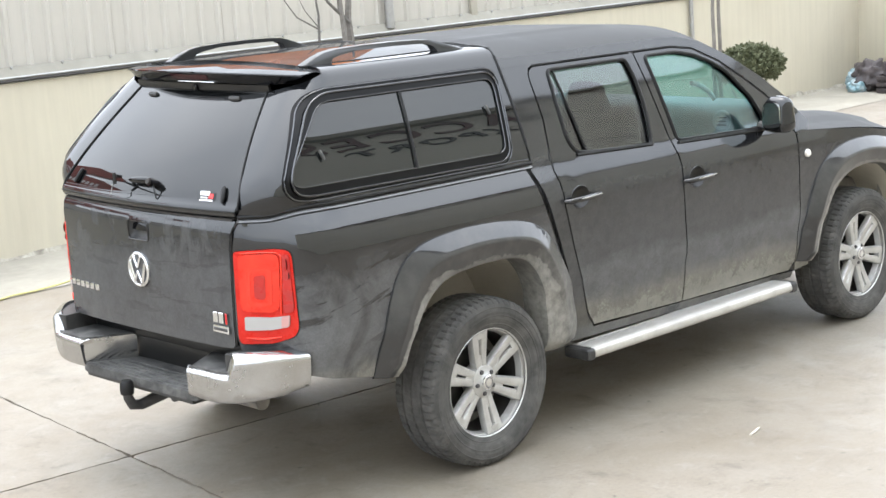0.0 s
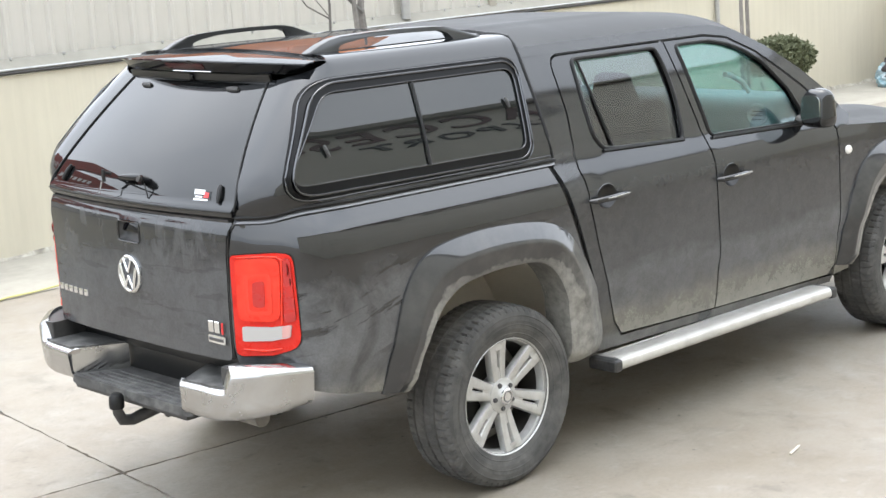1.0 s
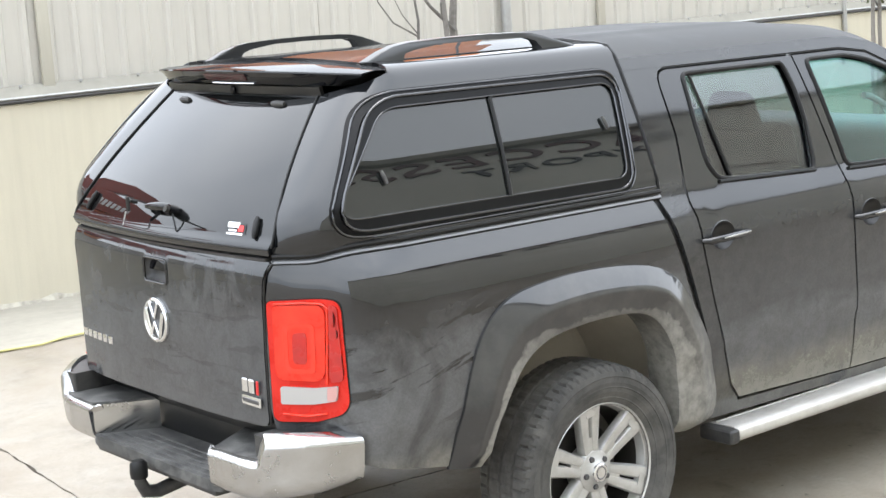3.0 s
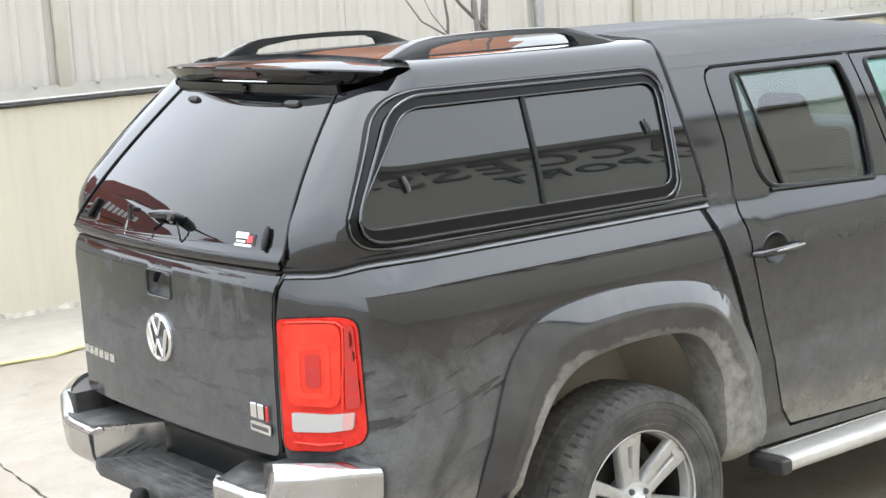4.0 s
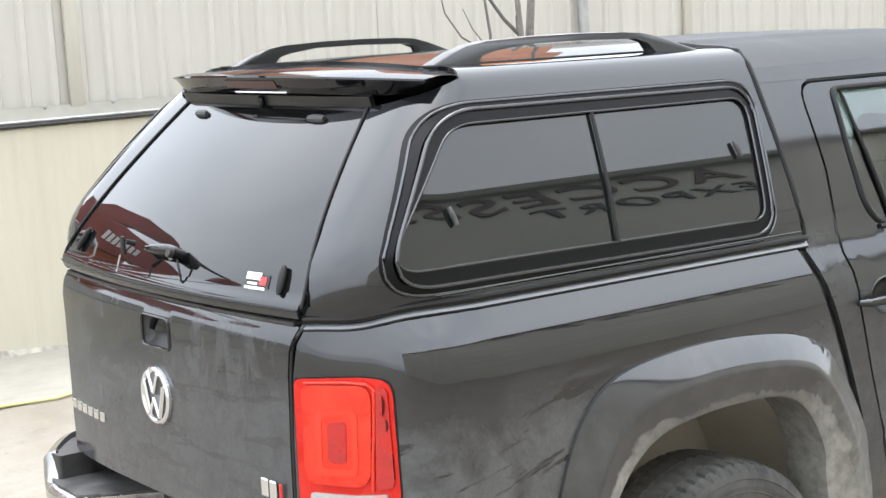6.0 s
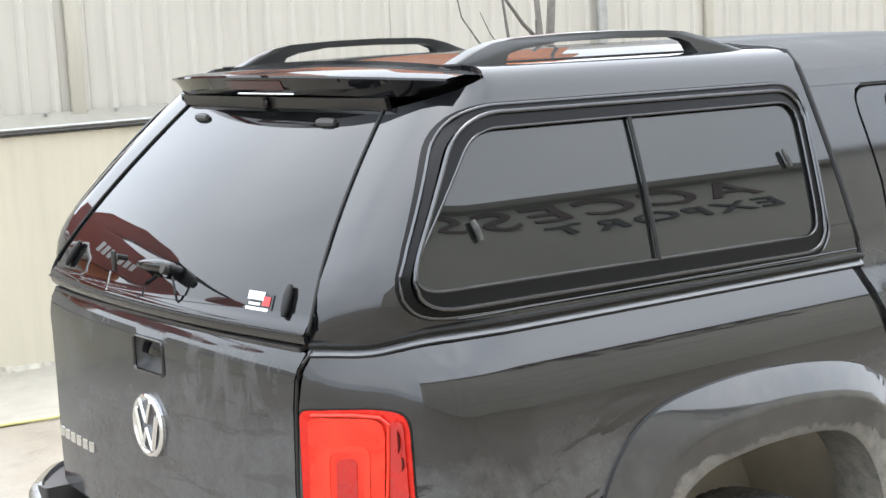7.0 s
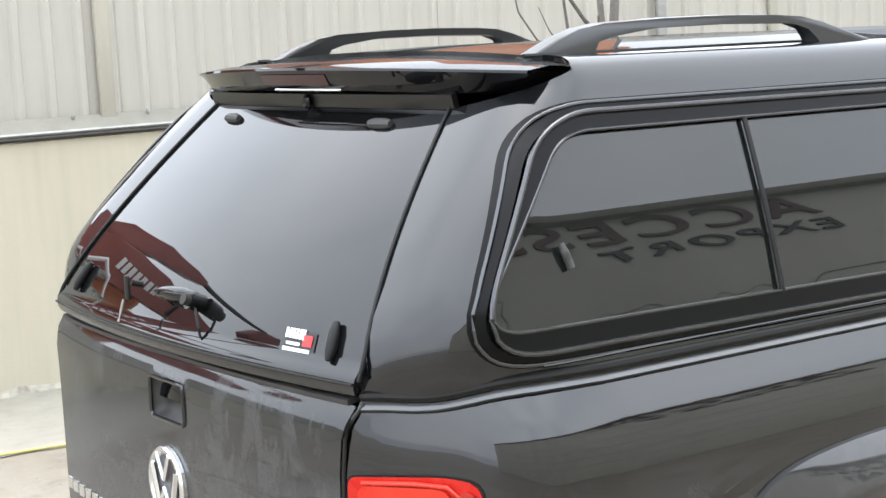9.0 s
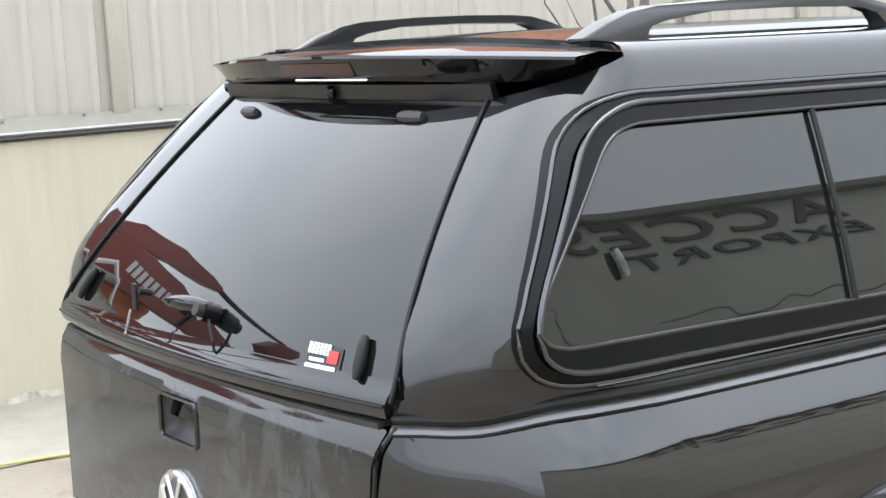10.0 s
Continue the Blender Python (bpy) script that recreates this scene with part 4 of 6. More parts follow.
badge = part("round_emblem", lathe([(0.0, 0.004), (0.058, 0.005), (0.060, 0.009), (0.064, 0.012), (0.070, 0.012), (0.074, 0.008), (0.075, 0.0)], 48, "X"), SILVER, tailgate, "round chrome emblem")
badge.matrix_local = Matrix.Translation((gate()(0, 1.0)[0] - 0.001, -0.004, 0.992)) @ Matrix.Diagonal((-1, 1.04, 1.04, 1))
part("emblem_ground", lathe([(0.0, 0.0065), (0.0605, 0.0065), (0.0606, 0.003)], 40, "X"), BADGE_DARK, badge)
for y0, z0, y1, z1 in ((-0.0245, 0.060, 0.0, 0.009), (0.0, 0.009, 0.0245, 0.060), (-0.053, 0.032, -0.0255, -0.052), (-0.0255, -0.052, 0.0, -0.004), (0.0, -0.004, 0.0255, -0.052), (0.0255, -0.052, 0.053, 0.032)):
    part("emblem_bar", tube([(0.010, y0, z0), (0.010, y1, z1)], 0.0068, 6), SILVER, badge)

# raised chrome bars on the tailgate
for k in range(6):
    part("raised_bar", box((0.006, 0.030, 0.029), (gate()(0.575 - 0.044 * k, 0.875)[0] - 0.002, 0.575 - 0.044 * k, 0.870), 0.004, 2), SILVER, tailgate, "small chrome bar")
for k in range(3):
    part("raised_bar", box((0.006, 0.030 if k < 2 else 0.012, 0.046), (gate()(-0.53, 0.89)[0] - 0.003, -0.498 - 0.038 * k + (0.004 if k == 2 else 0), 0.845), 0.003, 1), SILVER if k < 2 else REDPRINT, tailgate, "small chrome bar")
part("small_plate", box((0.006, 0.108, 0.032), (gate()(-0.53, 0.85)[0] - 0.002, -0.530, 0.798), 0.004, 2), SILVER, tailgate, "small silver plate")
part("dark_bar", box((0.007, 0.090, 0.013), (gate()(-0.53, 0.85)[0] - 0.003, -0.530, 0.798), 0.001, 1), BADGE_DARK, tailgate)

# ---- rear bumper ----
bumper = thing("rear_bumper", "", "")
bumper.parent = truck
tagged(bumper, "rear bumper with two chrome ends and black tread plates")


def bumper_plan(sgn, d):
    """Outline of the chrome end in plan, d from 0 at the middle step to 1 at the wheel side."""
    y = lerp_at(d, [0, 0.35, 0.55, 0.72, 0.86, 1.0], [0.395, 0.55, 0.655, 0.745, 0.825, 0.872])
    x = lerp_at(d, [0, 0.35, 0.55, 0.72, 0.86, 1.0], [-1.212, -1.208, -1.186, -1.125, -1.045, -0.950])
    return Vector((x, sgn * y, 0))


for sgn in (-1, 1):
    def end_place(s, t, sgn=sgn):
        p = bumper_plan(sgn, s)
        top = lerp_at(s, [0, 0.535, 0.56, 0.585, 0.85, 1], [0.640, 0.640, 0.675, 0.722, 0.728, 0.720])
        bot = lerp_at(s, [0, 0.4, 0.7, 1], [0.510, 0.510, 0.525, 0.570])
        z = bot + (top - bot) * t
        q = 2 * t - 1
        out = 0.020 * (1 - abs(q) ** 6) + 0.016 * t - 0.02 - 0.022 * max(0.0, (t - 0.84) / 0.16) ** 1.5
        n = Vector((p.x + 0.9, p.y * 0.8, 0)).normalized()
        edge = -0.012 if t > 0.97 else 0.0
        return p + n * (out + edge) + Vector((0, 0, z))
    chrome_end = part("chrome_end", grid(end_place, 44, 20, 0.02, Vector((1, 0, 0))), CHROME, bumper, "chrome bumper end")
    part("inner_cheek", slab([(-1.205, 0.398), (-1.0, 0.285), (-1.0, 0.305), (-1.205, 0.42)], lambda x, y, sgn=sgn: (x, sgn * y, 0.638), lambda x, y, sgn=sgn: (x, sgn * y, 0.515)), CHROME, bumper)
    part("tread_plate", slab(rounded([(-1.200, 0.410), (-1.198, 0.55), (-1.182, 0.635), (-1.165, 0.655), (-1.0, 0.665), (-1.0, 0.29)], 0.012), lambda x, y, sgn=sgn: (x, sgn * y, 0.644), lambda x, y, sgn=sgn: (x, sgn * y, 0.61)), STEP_TOP, bumper, "black tread plate, dusty")
    part("corner_filler", slab(rounded([(-1.168, 0.662), (-1.105, 0.748), (-1.03, 0.822), (-0.95, 0.852), (-0.95, 0.60), (-1.168, 0.60)], 0.012), lambda x, y, sgn=sgn: (x, sgn * y, 0.714), lambda x, y, sgn=sgn: (x, sgn * y, 0.60)), PLASTIC, bumper, "black plastic top of the bumper end")
part("middle_step", slab(rounded([(-1.190, 0.44), (-1.212, 0.38), (-1.212, -0.38), (-1.190, -0.44), (-0.99, -0.32), (-0.99, 0.32)], 0.02), lambda x, y: (x, y, 0.532), lambda x, y: (x, y, 0.495)), STEP_TOP, bumper, "ribbed black step, dusty")
for k in range(5):
    part("step_rib", box((0.006, 0.78 - 0.07 * k, 0.006), (-1.195 + 0.032 * k, 0, 0.534), 0.002, 1), STEP_TOP, bumper)
part("step_back", box((0.02, 1.40, 0.20), (-0.98, 0, 0.60), 0.004), BLACK, bumper)
part("under_lip", box((0.10, 0.80, 0.03), (-1.15, 0, 0.488), 0.01), PLASTIC, bumper)

tow = thing("tow_bar", "", "")
tow.parent = truck
tagged(tow, "black tow hook with a capped ball")
part("tow_arm", tube([(-1.00, -0.02, 0.45), (-1.10, -0.01, 0.425), (-1.19, 0.0, 0.405), (-1.235, 0, 0.415), (-1.252, 0, 0.45), (-1.255, 0, 0.48)], [0.03, 0.026, 0.024, 0.024, 0.022, 0.02], 12), PLASTIC, tow)
part("tow_ball", lathe([(0.0, 0.062), (0.02, 0.060), (0.029, 0.048), (0.031, 0.02), (0.029, 0.0), (0.0, -0.002)], 24, "Z"), RUBBER, tow, "black ball cap").location = (-1.255, 0, 0.468)
part("tow_socket", box((0.10, 0.08, 0.06), (-1.05, -0.06, 0.47), 0.01, 2), DARK, tow)
part("tow_plug", lathe([(0.0, 0.03), (0.03, 0.03), (0.032, -0.02), (0.0, -0.02)], 18, "X"), PLASTIC, tow).location = (-1.09, -0.13, 0.45)
part("tow_cross_beam", tube([(-0.99, -0.6, 0.47), (-0.99, 0.6, 0.47)], 0.035, 10), DARK, tow)

# ---- wheels ----
R_TYRE, R_RIM = 0.380, 0.243


def tyre_mesh():
    half = 0.128
    prof = [(0.236, -0.098), (0.250, -0.106), (0.262, -0.112), (0.285, -0.122), (0.318, -half), (0.340, -0.126), (0.356, -0.120), (0.366, -0.112), (0.3745, -0.100)]
    prof += [(0.377, -0.070), (0.378, -0.064), (0.369, -0.062), (0.369, -0.054), (0.379, -0.052), (0.380, -0.008), (0.371, -0.006)]
    prof = prof + [(r, -a) for r, a in prof[::-1]]
    m = len(prof)

    def bend(k, j, r, a):
        jj = min(j, m - 1 - j)
        ph = (k + (3 if j > m / 2 else 0) + max(0, jj - 6) // 2) % 5
        if 6 <= jj <= 9 and ph == 0:
            r -= 0.009 if jj > 6 else 0.003
        if jj in (13, 14) and (k + jj) % 5 == 1:
            r -= 0.007
        return r, a
    return lathe(prof, 320, "Y", bend)


def rim_mesh():
    prof = [(0.238, 0.10), (0.243, 0.105), (0.248, 0.100), (0.247, 0.090), (0.234, 0.082), (0.226, 0.050), (0.212, -0.02), (0.214, -0.085), (0.238, -0.098), (0.244, -0.103)]
    return lathe(prof[:6], 64), lathe(prof[5:], 64)


def spoke_mesh():
    """One twin spoke: two arms with a slot between them, dished towards the hub."""
    arms = []
    for e in (-1, 1):
        def f(s, t, e=e):
            r = 0.055 + 0.181 * s
            mid = e * (0.0175 + 0.0125 * s)
            wid = 0.0168 + 0.0078 * s
            k = round(t * 8)
            q = [(-1, 0.0), (-1, 0.7), (-0.75, 1.0), (-0.2, 1.06), (0.2, 1.06), (0.75, 1.0), (1, 0.7), (1, 0.0), (1, 0.0)][k]
            dep = 0.028 + 0.008 * (1 - s)
            y = 0.070 + 0.024 * s ** 1.5 + dep * (q[1] - 1.0)
            return (mid + wid * q[0], y, r)
        arms.append(grid(f, 8, 8))
    arms.append(grid(lambda s, t: (0.020 * (2 * t - 1), 0.0685 + 0.004 * s, 0.05 + 0.075 * s), 4, 3, 0.02, Vector((0, -1, 0))))
    arms.append(grid(lambda s, t: (0.020 * (2 * t - 1), 0.092, 0.205 + 0.03 * s), 2, 3, 0.02, Vector((0, -1, 0))))
    return join(*arms)


def wheel(m):
    w = thing("wheel", "", "")
    w.parent = truck
    w.matrix_local = m
    tagged(w, "dusty all-terrain tyre on a six-spoke silver alloy rim")
    t = part("tyre", tyre_mesh(), TYRE, w, "dusty black tyre with block tread", 0.22)
    part("sidewall_ring", lathe([(0.300, 0.1262), (0.303, 0.1282), (0.306, 0.1275)], 72), TYRE, t)
    part("sidewall_ring", lathe([(0.262, 0.1125), (0.2645, 0.1155), (0.268, 0.1150)], 72), TYRE, t)
    part("sidewall_ring", lathe([(0.336, 0.1270), (0.339, 0.1285), (0.343, 0.1265)], 72), TYRE, t)
    lip, barrel = rim_mesh()
    rim = part("rim", lip, ALLOY, w, "silver alloy rim")
    # barrel coloured dark for the shade between the spokes
    part("rim_barrel", barrel, STEEL_DARK, rim)
    sp = part("spoke", spoke_mesh(), ALLOY, rim)
    for k in range(1, 6):
        share("spoke", sp, rim, pose(0, 0, 0, 0, 60 * k, 0))
    part("hub", lathe([(0.0, 0.098), (0.030, 0.097), (0.036, 0.090), (0.043, 0.082), (0.072, 0.074), (0.080, 0.060), (0.080, 0.01)], 40), ALLOY, rim)
    part("hub_cap", lathe([(0.0, 0.102), (0.029, 0.101), (0.033, 0.098), (0.034, 0.092)], 28), SILVER, rim, "round hub cap")
    part("cap_ring", lathe([(0.019, 0.1015), (0.0215, 0.1032), (0.024, 0.1012)], 28), BADGE_DARK, rim)
    bolt = part("wheel_bolt", lathe([(0.0, 0.086), (0.009, 0.086), (0.011, 0.082), (0.012, 0.060)], 8), BADGE_DARK, rim)
    bolt.matrix_local = pose(0.052 * math.sin(0.3), 0, 0.052 * math.cos(0.3))
    for k in range(1, 5):
        share("wheel_bolt", bolt, rim, pose(0.052 * math.sin(0.3 + k * math.tau / 5), 0, 0.052 * math.cos(0.3 + k * math.tau / 5)))
    part("brake_disc", lathe([(0.05, 0.0), (0.155, 0.0), (0.155, -0.022), (0.05, -0.022)], 40), STEEL_DARK, w)
    # dark disc added where only shade shows through the wheel
    part("rim_back_shade", lathe([(0.0, -0.04), (0.214, -0.045), (0.214, -0.06), (0.0, -0.06)], 40), DARK, w)
    return w


for x in (0.0, 3.095):
    for sgn in (-1, 1):
        wheel(RAKE.inverted() @ pose(x, sgn * 0.830, 0.378, 0, 17 if x else 8, 180 if sgn < 0 else 0))

# ---- cab interior ----
for y, back in ((-0.42, 1), (0.42, 1)):
    for x, n in ((1.62, "front_seat"), (0.86, "rear_seat")):
        s = part(n, join(box((0.52, 0.52, 0.16), (x + 0.10, y, 0.82), 0.06, 4), box((0.16, 0.50, 0.62), (x - 0.19, y, 1.12), 0.06, 4, (0, -14, 0))), SEAT, truck, "dark cloth seat")
        part("headrest", box((0.10, 0.27, 0.17), (x - 0.285 if x > 1 else x - 0.20, y, 1.472 if x > 1 else 1.36), 0.048, 5, (0, -10, 0), (0.8, 0.72)), SEAT, s)
        for dy in (-0.06, 0.06):
            part("headrest_post", tube([(x - 0.255 if x > 1 else x - 0.19, y + dy, 1.30), (x - 0.28 if x > 1 else x - 0.20, y + dy, 1.40 if x > 1 else 1.34)], 0.007, 8), STEEL, s)
dash = part("dashboard", join(box((0.36, 1.58, 0.30), (2.31, 0, 1.205), 0.08, 4), box((0.20, 1.5, 0.10), (2.42, 0, 1.30), 0.04, 3)), DASH, truck, "grey dashboard")
for y in (-0.68, 0.68):
    part("air_vent", lathe([(0.032, 0.012), (0.048, 0.016), (0.056, 0.010), (0.056, -0.02)], 28, "X"), DASH, dash, "round air vent").matrix_local = pose(2.12, y, 1.275, 0, 0, 180 + (28 if y < 0 else -28))
    for k in range(3):
        part("vent_blade", box((0.01, 0.07, 0.006), (2.112, y, 1.255 + 0.02 * k), 0.001, 1), RUBBER, dash)
part("steering_wheel", tube([(2.02 + 0.06 * math.sin(a), 0.40 + 0.185 * math.cos(a), 1.13 + 0.175 * math.sin(a)) for a in np.linspace(0, math.tau, 32, endpoint=False)], 0.016, 8, True), RUBBER, truck)
part("headliner", grid(lambda s, t: (0.50 + 1.34 * s, 1.30 * (t - 0.5), 1.775 - 0.05 * abs(2 * t - 1) ** 3 - 0.02 * s), 8, 10, 0.01, Vector((0, 0, 1))), LIGHTTRIM, truck)
for sgn in (-1, 1):
    part("grab_handle", tube([(2.03, sgn * 0.70, 1.40), (2.00, sgn * 0.68, 1.45), (1.93, sgn * 0.665, 1.49), (1.88, sgn * 0.665, 1.50)], 0.014, 8), LIGHTTRIM, truck)
    part("door_card", panel([(0.60, 0.60), (2.35, 0.60), (2.35, 1.235), (0.60, 1.235)], side(sgn, -0.05), 0.01, 0.12, back=Vector((0, -sgn, 0))), DASH, truck)
    part("pillar_trim", tube([(1.44, sgn * 0.81, 1.22), (1.41, sgn * 0.73, 1.45), (1.37, sgn * 0.65, 1.70)], 0.035, 8), DASH, truck)

# ---- canopy over the load bed ----
canopy = thing("truck_canopy", "glossy black hard canopy with smoked windows over the load bed", "truck canopy", m=RAKE)
CP = [(0.858, 1.270), (0.843, 1.335), (0.814, 1.42), (0.777, 1.51), (0.737, 1.60), (0.702, 1.675), (0.680, 1.722), (0.662, 1.757), (0.643, 1.787), (0.622, 1.803), (0.590, 1.811), (0.50, 1.8145)]
CV = [0.0]
for (w0, z0), (w1, z1) in zip(CP, CP[1:]):
    CV.append(CV[-1] + math.hypot(w1 - w0, z1 - z0))
CAP_W, CAP_Z = [p[0] for p in CP], [p[1] for p in CP]
CAP_FRONT, CAP_BEND, CAP_ARC = 0.415, 0.070, 0.155


def cap_v(z):
    return float(np.interp(z, CAP_Z, CV))


def hatch_x(z):
    return -1.085 + 0.325 * (max(0.0, min(z, 1.77) - 1.276) / 0.424) ** 1.3


def hatch_y(z):
    h = (min(z, 1.77) - 1.276) / 0.424
    return 0.668 - 0.195 * h - 0.020 * max(0.0, 1 - h / 0.15) ** 2


def cap_bend(z):
    """The corner opens above its foot."""
    return CAP_BEND + 0.030 * max(0.0, min(1.0, (z - 1.276) / 0.12))


def cap_s(x, z):
    """The net's own coordinate s of a place x on the flank at height z."""
    lo, hi = -1.4, 0.6
    for _ in range(40):
        mid = (lo + hi) / 2
        if cap_x(mid, z) < x:
            lo = mid
        else:
            hi = mid
    return (lo + hi) / 2


def cap_x(s, z):
    r = hatch_x(z) - hatch_x(1.276) + cap_bend(z) - CAP_BEND
    k = min(1.0, max(0.0, (0.35 - s) / 1.1))
    return s + r * k * k * (3 - 2 * k)


S0 = hatch_x(1.276) + CAP_BEND - CAP_ARC


def cap_side(sgn, off=0.0):
    start = hatch_x(1.276) + CAP_BEND

    def f(s, v):
        w, z = lerp_at(v, CV, CAP_W), lerp_at(v, CV, CAP_Z)
        up = 0.35 * off if z < 1.70 else 0.8 * off
        if z < 1.43 and s < -0.72:
            # the foot of the rear corner follows the bed's rim
            k = ((1.43 - z) / 0.16) ** 1.3 * min(1.0, (-0.72 - s) / 0.10)
            xr, yr, zr = bed_rim(sgn, -1.27 if s < S0 else min(s, -1.0 + (s + 1.0) * 0.27 / (-1.0 - S0)), off - 0.010, z - BED_TOP)
            x, y, z1 = higher(s, z, w, up)
            return (x + k * (xr - x), y + k * (yr - y), z1 + k * (zr - z1))
        return higher(s, z, w, up)

    def higher(s, z, w, up):
        if s >= start:
            return (cap_x(s, z), sgn * (w + off), z + up)
        a = min((start - s) / CAP_ARC, 1.01) * math.pi / 2
        yh = min(hatch_y(z), w)
        sa, ca = math.sin(a), math.cos(a)
        e = 0.86 + 0.2 * max(0.0, min(1.0, (1.40 - z) / 0.12))
        return (cap_x(start, z) - cap_bend(z) * abs(sa) ** e - off * sa, sgn * (yh + (w - yh) * math.copysign(abs(ca) ** e, ca) + off * ca), z + up)
    return f


def cap_flat(sgn, off=0.0):
    """The flank's slope with only a part of the turn at the rear, for the window."""
    bent = cap_side(sgn, off)

    def f(s, v):
        z = lerp_at(v, CV, CAP_Z)
        flat = Vector((cap_x(s, z), sgn * (lerp_at(v, CV, CAP_W) + off), z + 0.35 * off))
        return tuple(flat.lerp(Vector(bent(s, v)), 0.32))
    return f


def on_cap(points):
    return [(cap_s(x, z), cap_v(z)) for x, z in points]


WIN_OUT = rounded([(-0.702, 1.711), (0.378, 1.706), (0.296, 1.318), (-1.000, 1.330)], [0.11, 0.09, 0.08, 0.17], 10)
WIN_IN = rounded([(-0.678, 1.680), (0.350, 1.679), (0.282, 1.357), (-0.978, 1.368)], [0.07, 0.06, 0.05, 0.12], 10)
WIN_BAND = rounded([(-0.727, 1.733), (0.402, 1.730), (0.314, 1.298), (-1.037, 1.309)], [0.13, 0.11, 0.10, 0.19], 10)
WIN_GROOVE = rounded([(-0.716, 1.727), (0.397, 1.724), (0.311, 1.303), (-1.025, 1.314)], [0.12, 0.10, 0.09, 0.18], 10)
for sgn in (-1, 1):
    inward = Vector((0, -sgn, -0.3))
    wo, wi, wg = on_cap(dense(WIN_OUT, 0.03)), on_cap(dense(WIN_IN, 0.03)), on_cap(dense(WIN_GROOVE, 0.03))
    shell = [(CAP_FRONT, 0.0), (CAP_FRONT, CV[-1]), (-0.98, CV[-1]), (-1.02, CV[8]), (S0, CV[6]), (S0, 0.0)]
    sh = part("canopy_flank", panel(shell, cap_side(sgn), 0.012, 0.026, [wo], back=inward), PAINT_CAP, canopy, "glossy black canopy flank")
    part("base_flange", grid(lambda s, t, sgn=sgn: bed_rim(sgn, -1.268 + (CAP_FRONT + 1.268) * s, 0.006 - 0.011 * t, 0.004 + 0.015 * t - 0.003 * t * t), 70, 4, 0.006, Vector((0, -sgn, -0.4))), RAIL_STRIP, sh, "satin grey strip between canopy and bed")
    part("base_gap", tube([bed_rim(sgn, -1.268 + (CAP_FRONT + 1.268) * k / 70, 0.0015, 0.001) for k in range(71)], 0.0035, 8), RUBBER, sh)
    part("base_seal", tube([bed_rim(sgn, -1.264 + (CAP_FRONT + 1.264) * k / 70, -0.002, 0.025) for k in range(71)], [0.006] + [0.0085] * 69 + [0.007], 8), RUBBER, sh, "black rubber seal under the canopy")
    part("base_bead", tube([cap_side(sgn, 0.004)(CAP_FRONT - 0.01 - k * (CAP_FRONT + 0.85) / 48, 0.040) for k in range(49)], 0.0028, 6), PAINT_CAP, sh)
    part("window_surround", loop_tube(wg, cap_side(sgn, 0.002), 0.0042, 8, 0.03), BEAD, sh, "raised black moulding round the window")
    # matt black band stands in for the dark reflection in the paint here
    band = on_cap(dense(WIN_BAND, 0.03))
    part("window_dark_band", panel(band, cap_side(sgn, 0.002), 0.005, 0.026, [wo], back=inward), FRAME, sh, "dark band painted round the window")
    part("hatch_seal", tube([(hatch_x(z) - 0.003, sgn * (hatch_y(z) - 0.003), z) for z in np.linspace(1.290, 1.735, 20)], 0.0038, 8), RUBBER, canopy)
    win = part("side_window", panel(wo, cap_flat(sgn, 0.004), 0.012, 0.03, [wi], back=inward), FRAME, canopy, "sliding smoked window in a black frame")
    part("frame_bead", loop_tube(wo, cap_flat(sgn, 0.0065), 0.005, 8, 0.03), BEAD, win)
    part("glass_seal", loop_tube(wi, cap_flat(sgn, 0.003), 0.0034, 8, 0.03), BEAD, win)
    part("pane", panel(on_cap(dense(WIN_IN, 0.04)), cap_flat(sgn, -0.004), 0.005, 0.06, back=inward), SMOKE, win, "smoked glass")
    part("divider", tube([cap_flat(sgn, 0.004)(*on_cap([(-0.222 - 0.045 * k / 6, 1.676 - 0.316 * k / 6)])[0]) for k in range(7)], 0.006, 8, flat=0.7), RUBBER, win, "black bar between the two panes")
    for x0, z0 in ((-0.755, 1.475), (0.245, 1.545)):
        pts = [cap_flat(sgn, 0.006)(*on_cap([(x0 + 0.003 * k, z0 + 0.022 - 0.014 * k)])[0]) for k in range(4)]
        part("latch", tube(pts, [0.005, 0.007, 0.007, 0.005], 10), STEP_TOP, win, "small black latch")


def cap_roof(s, t):
    q = 2 * t - 1
    x = -0.58 + 1.005 * s
    zc = lerp_at(x, [-0.58, -0.3, 0.425], [1.829, 1.836, 1.838])
    ze = 1.8125
    return (x, 0.512 * q, ze + (zc - ze) * (1 - abs(q) ** 2.2))


part("canopy_roof", grid(cap_roof, 30, 26, 0.012, Vector((0, 0, -1))), PAINT_ROOF, canopy, "glossy black canopy roof")
for sgn in (-1, 1):
    part("roof_seam", tube([(-0.60 + 0.1 * k, sgn * 0.508, 1.8130) for k in range(11)], 0.005, 6), RUBBER, canopy)
part("front_seal", tube([cap_side(-1, 0.0)(CAP_FRONT + 0.006, CV[-1] * k / 12) for k in range(13)] + [(0.421, 0.1 * k, 1.824) for k in range(-4, 5)] + [cap_side(1, 0.0)(CAP_FRONT + 0.006, CV[-1] * (12 - k) / 12) for k in range(13)], 0.007, 6), RUBBER, canopy)

# tailgate window of the canopy
def hatch(off=0.0):
    def f(q, z):
        y = q * (hatch_y(z) - 0.008)
        return (hatch_x(z) - (0.052 - 0.027 * min(1.0, max(0.0, (z - 1.40) / 0.32)) ** 2) * (1 - q * q) - off, y, z + 0.4 * off)
    return f


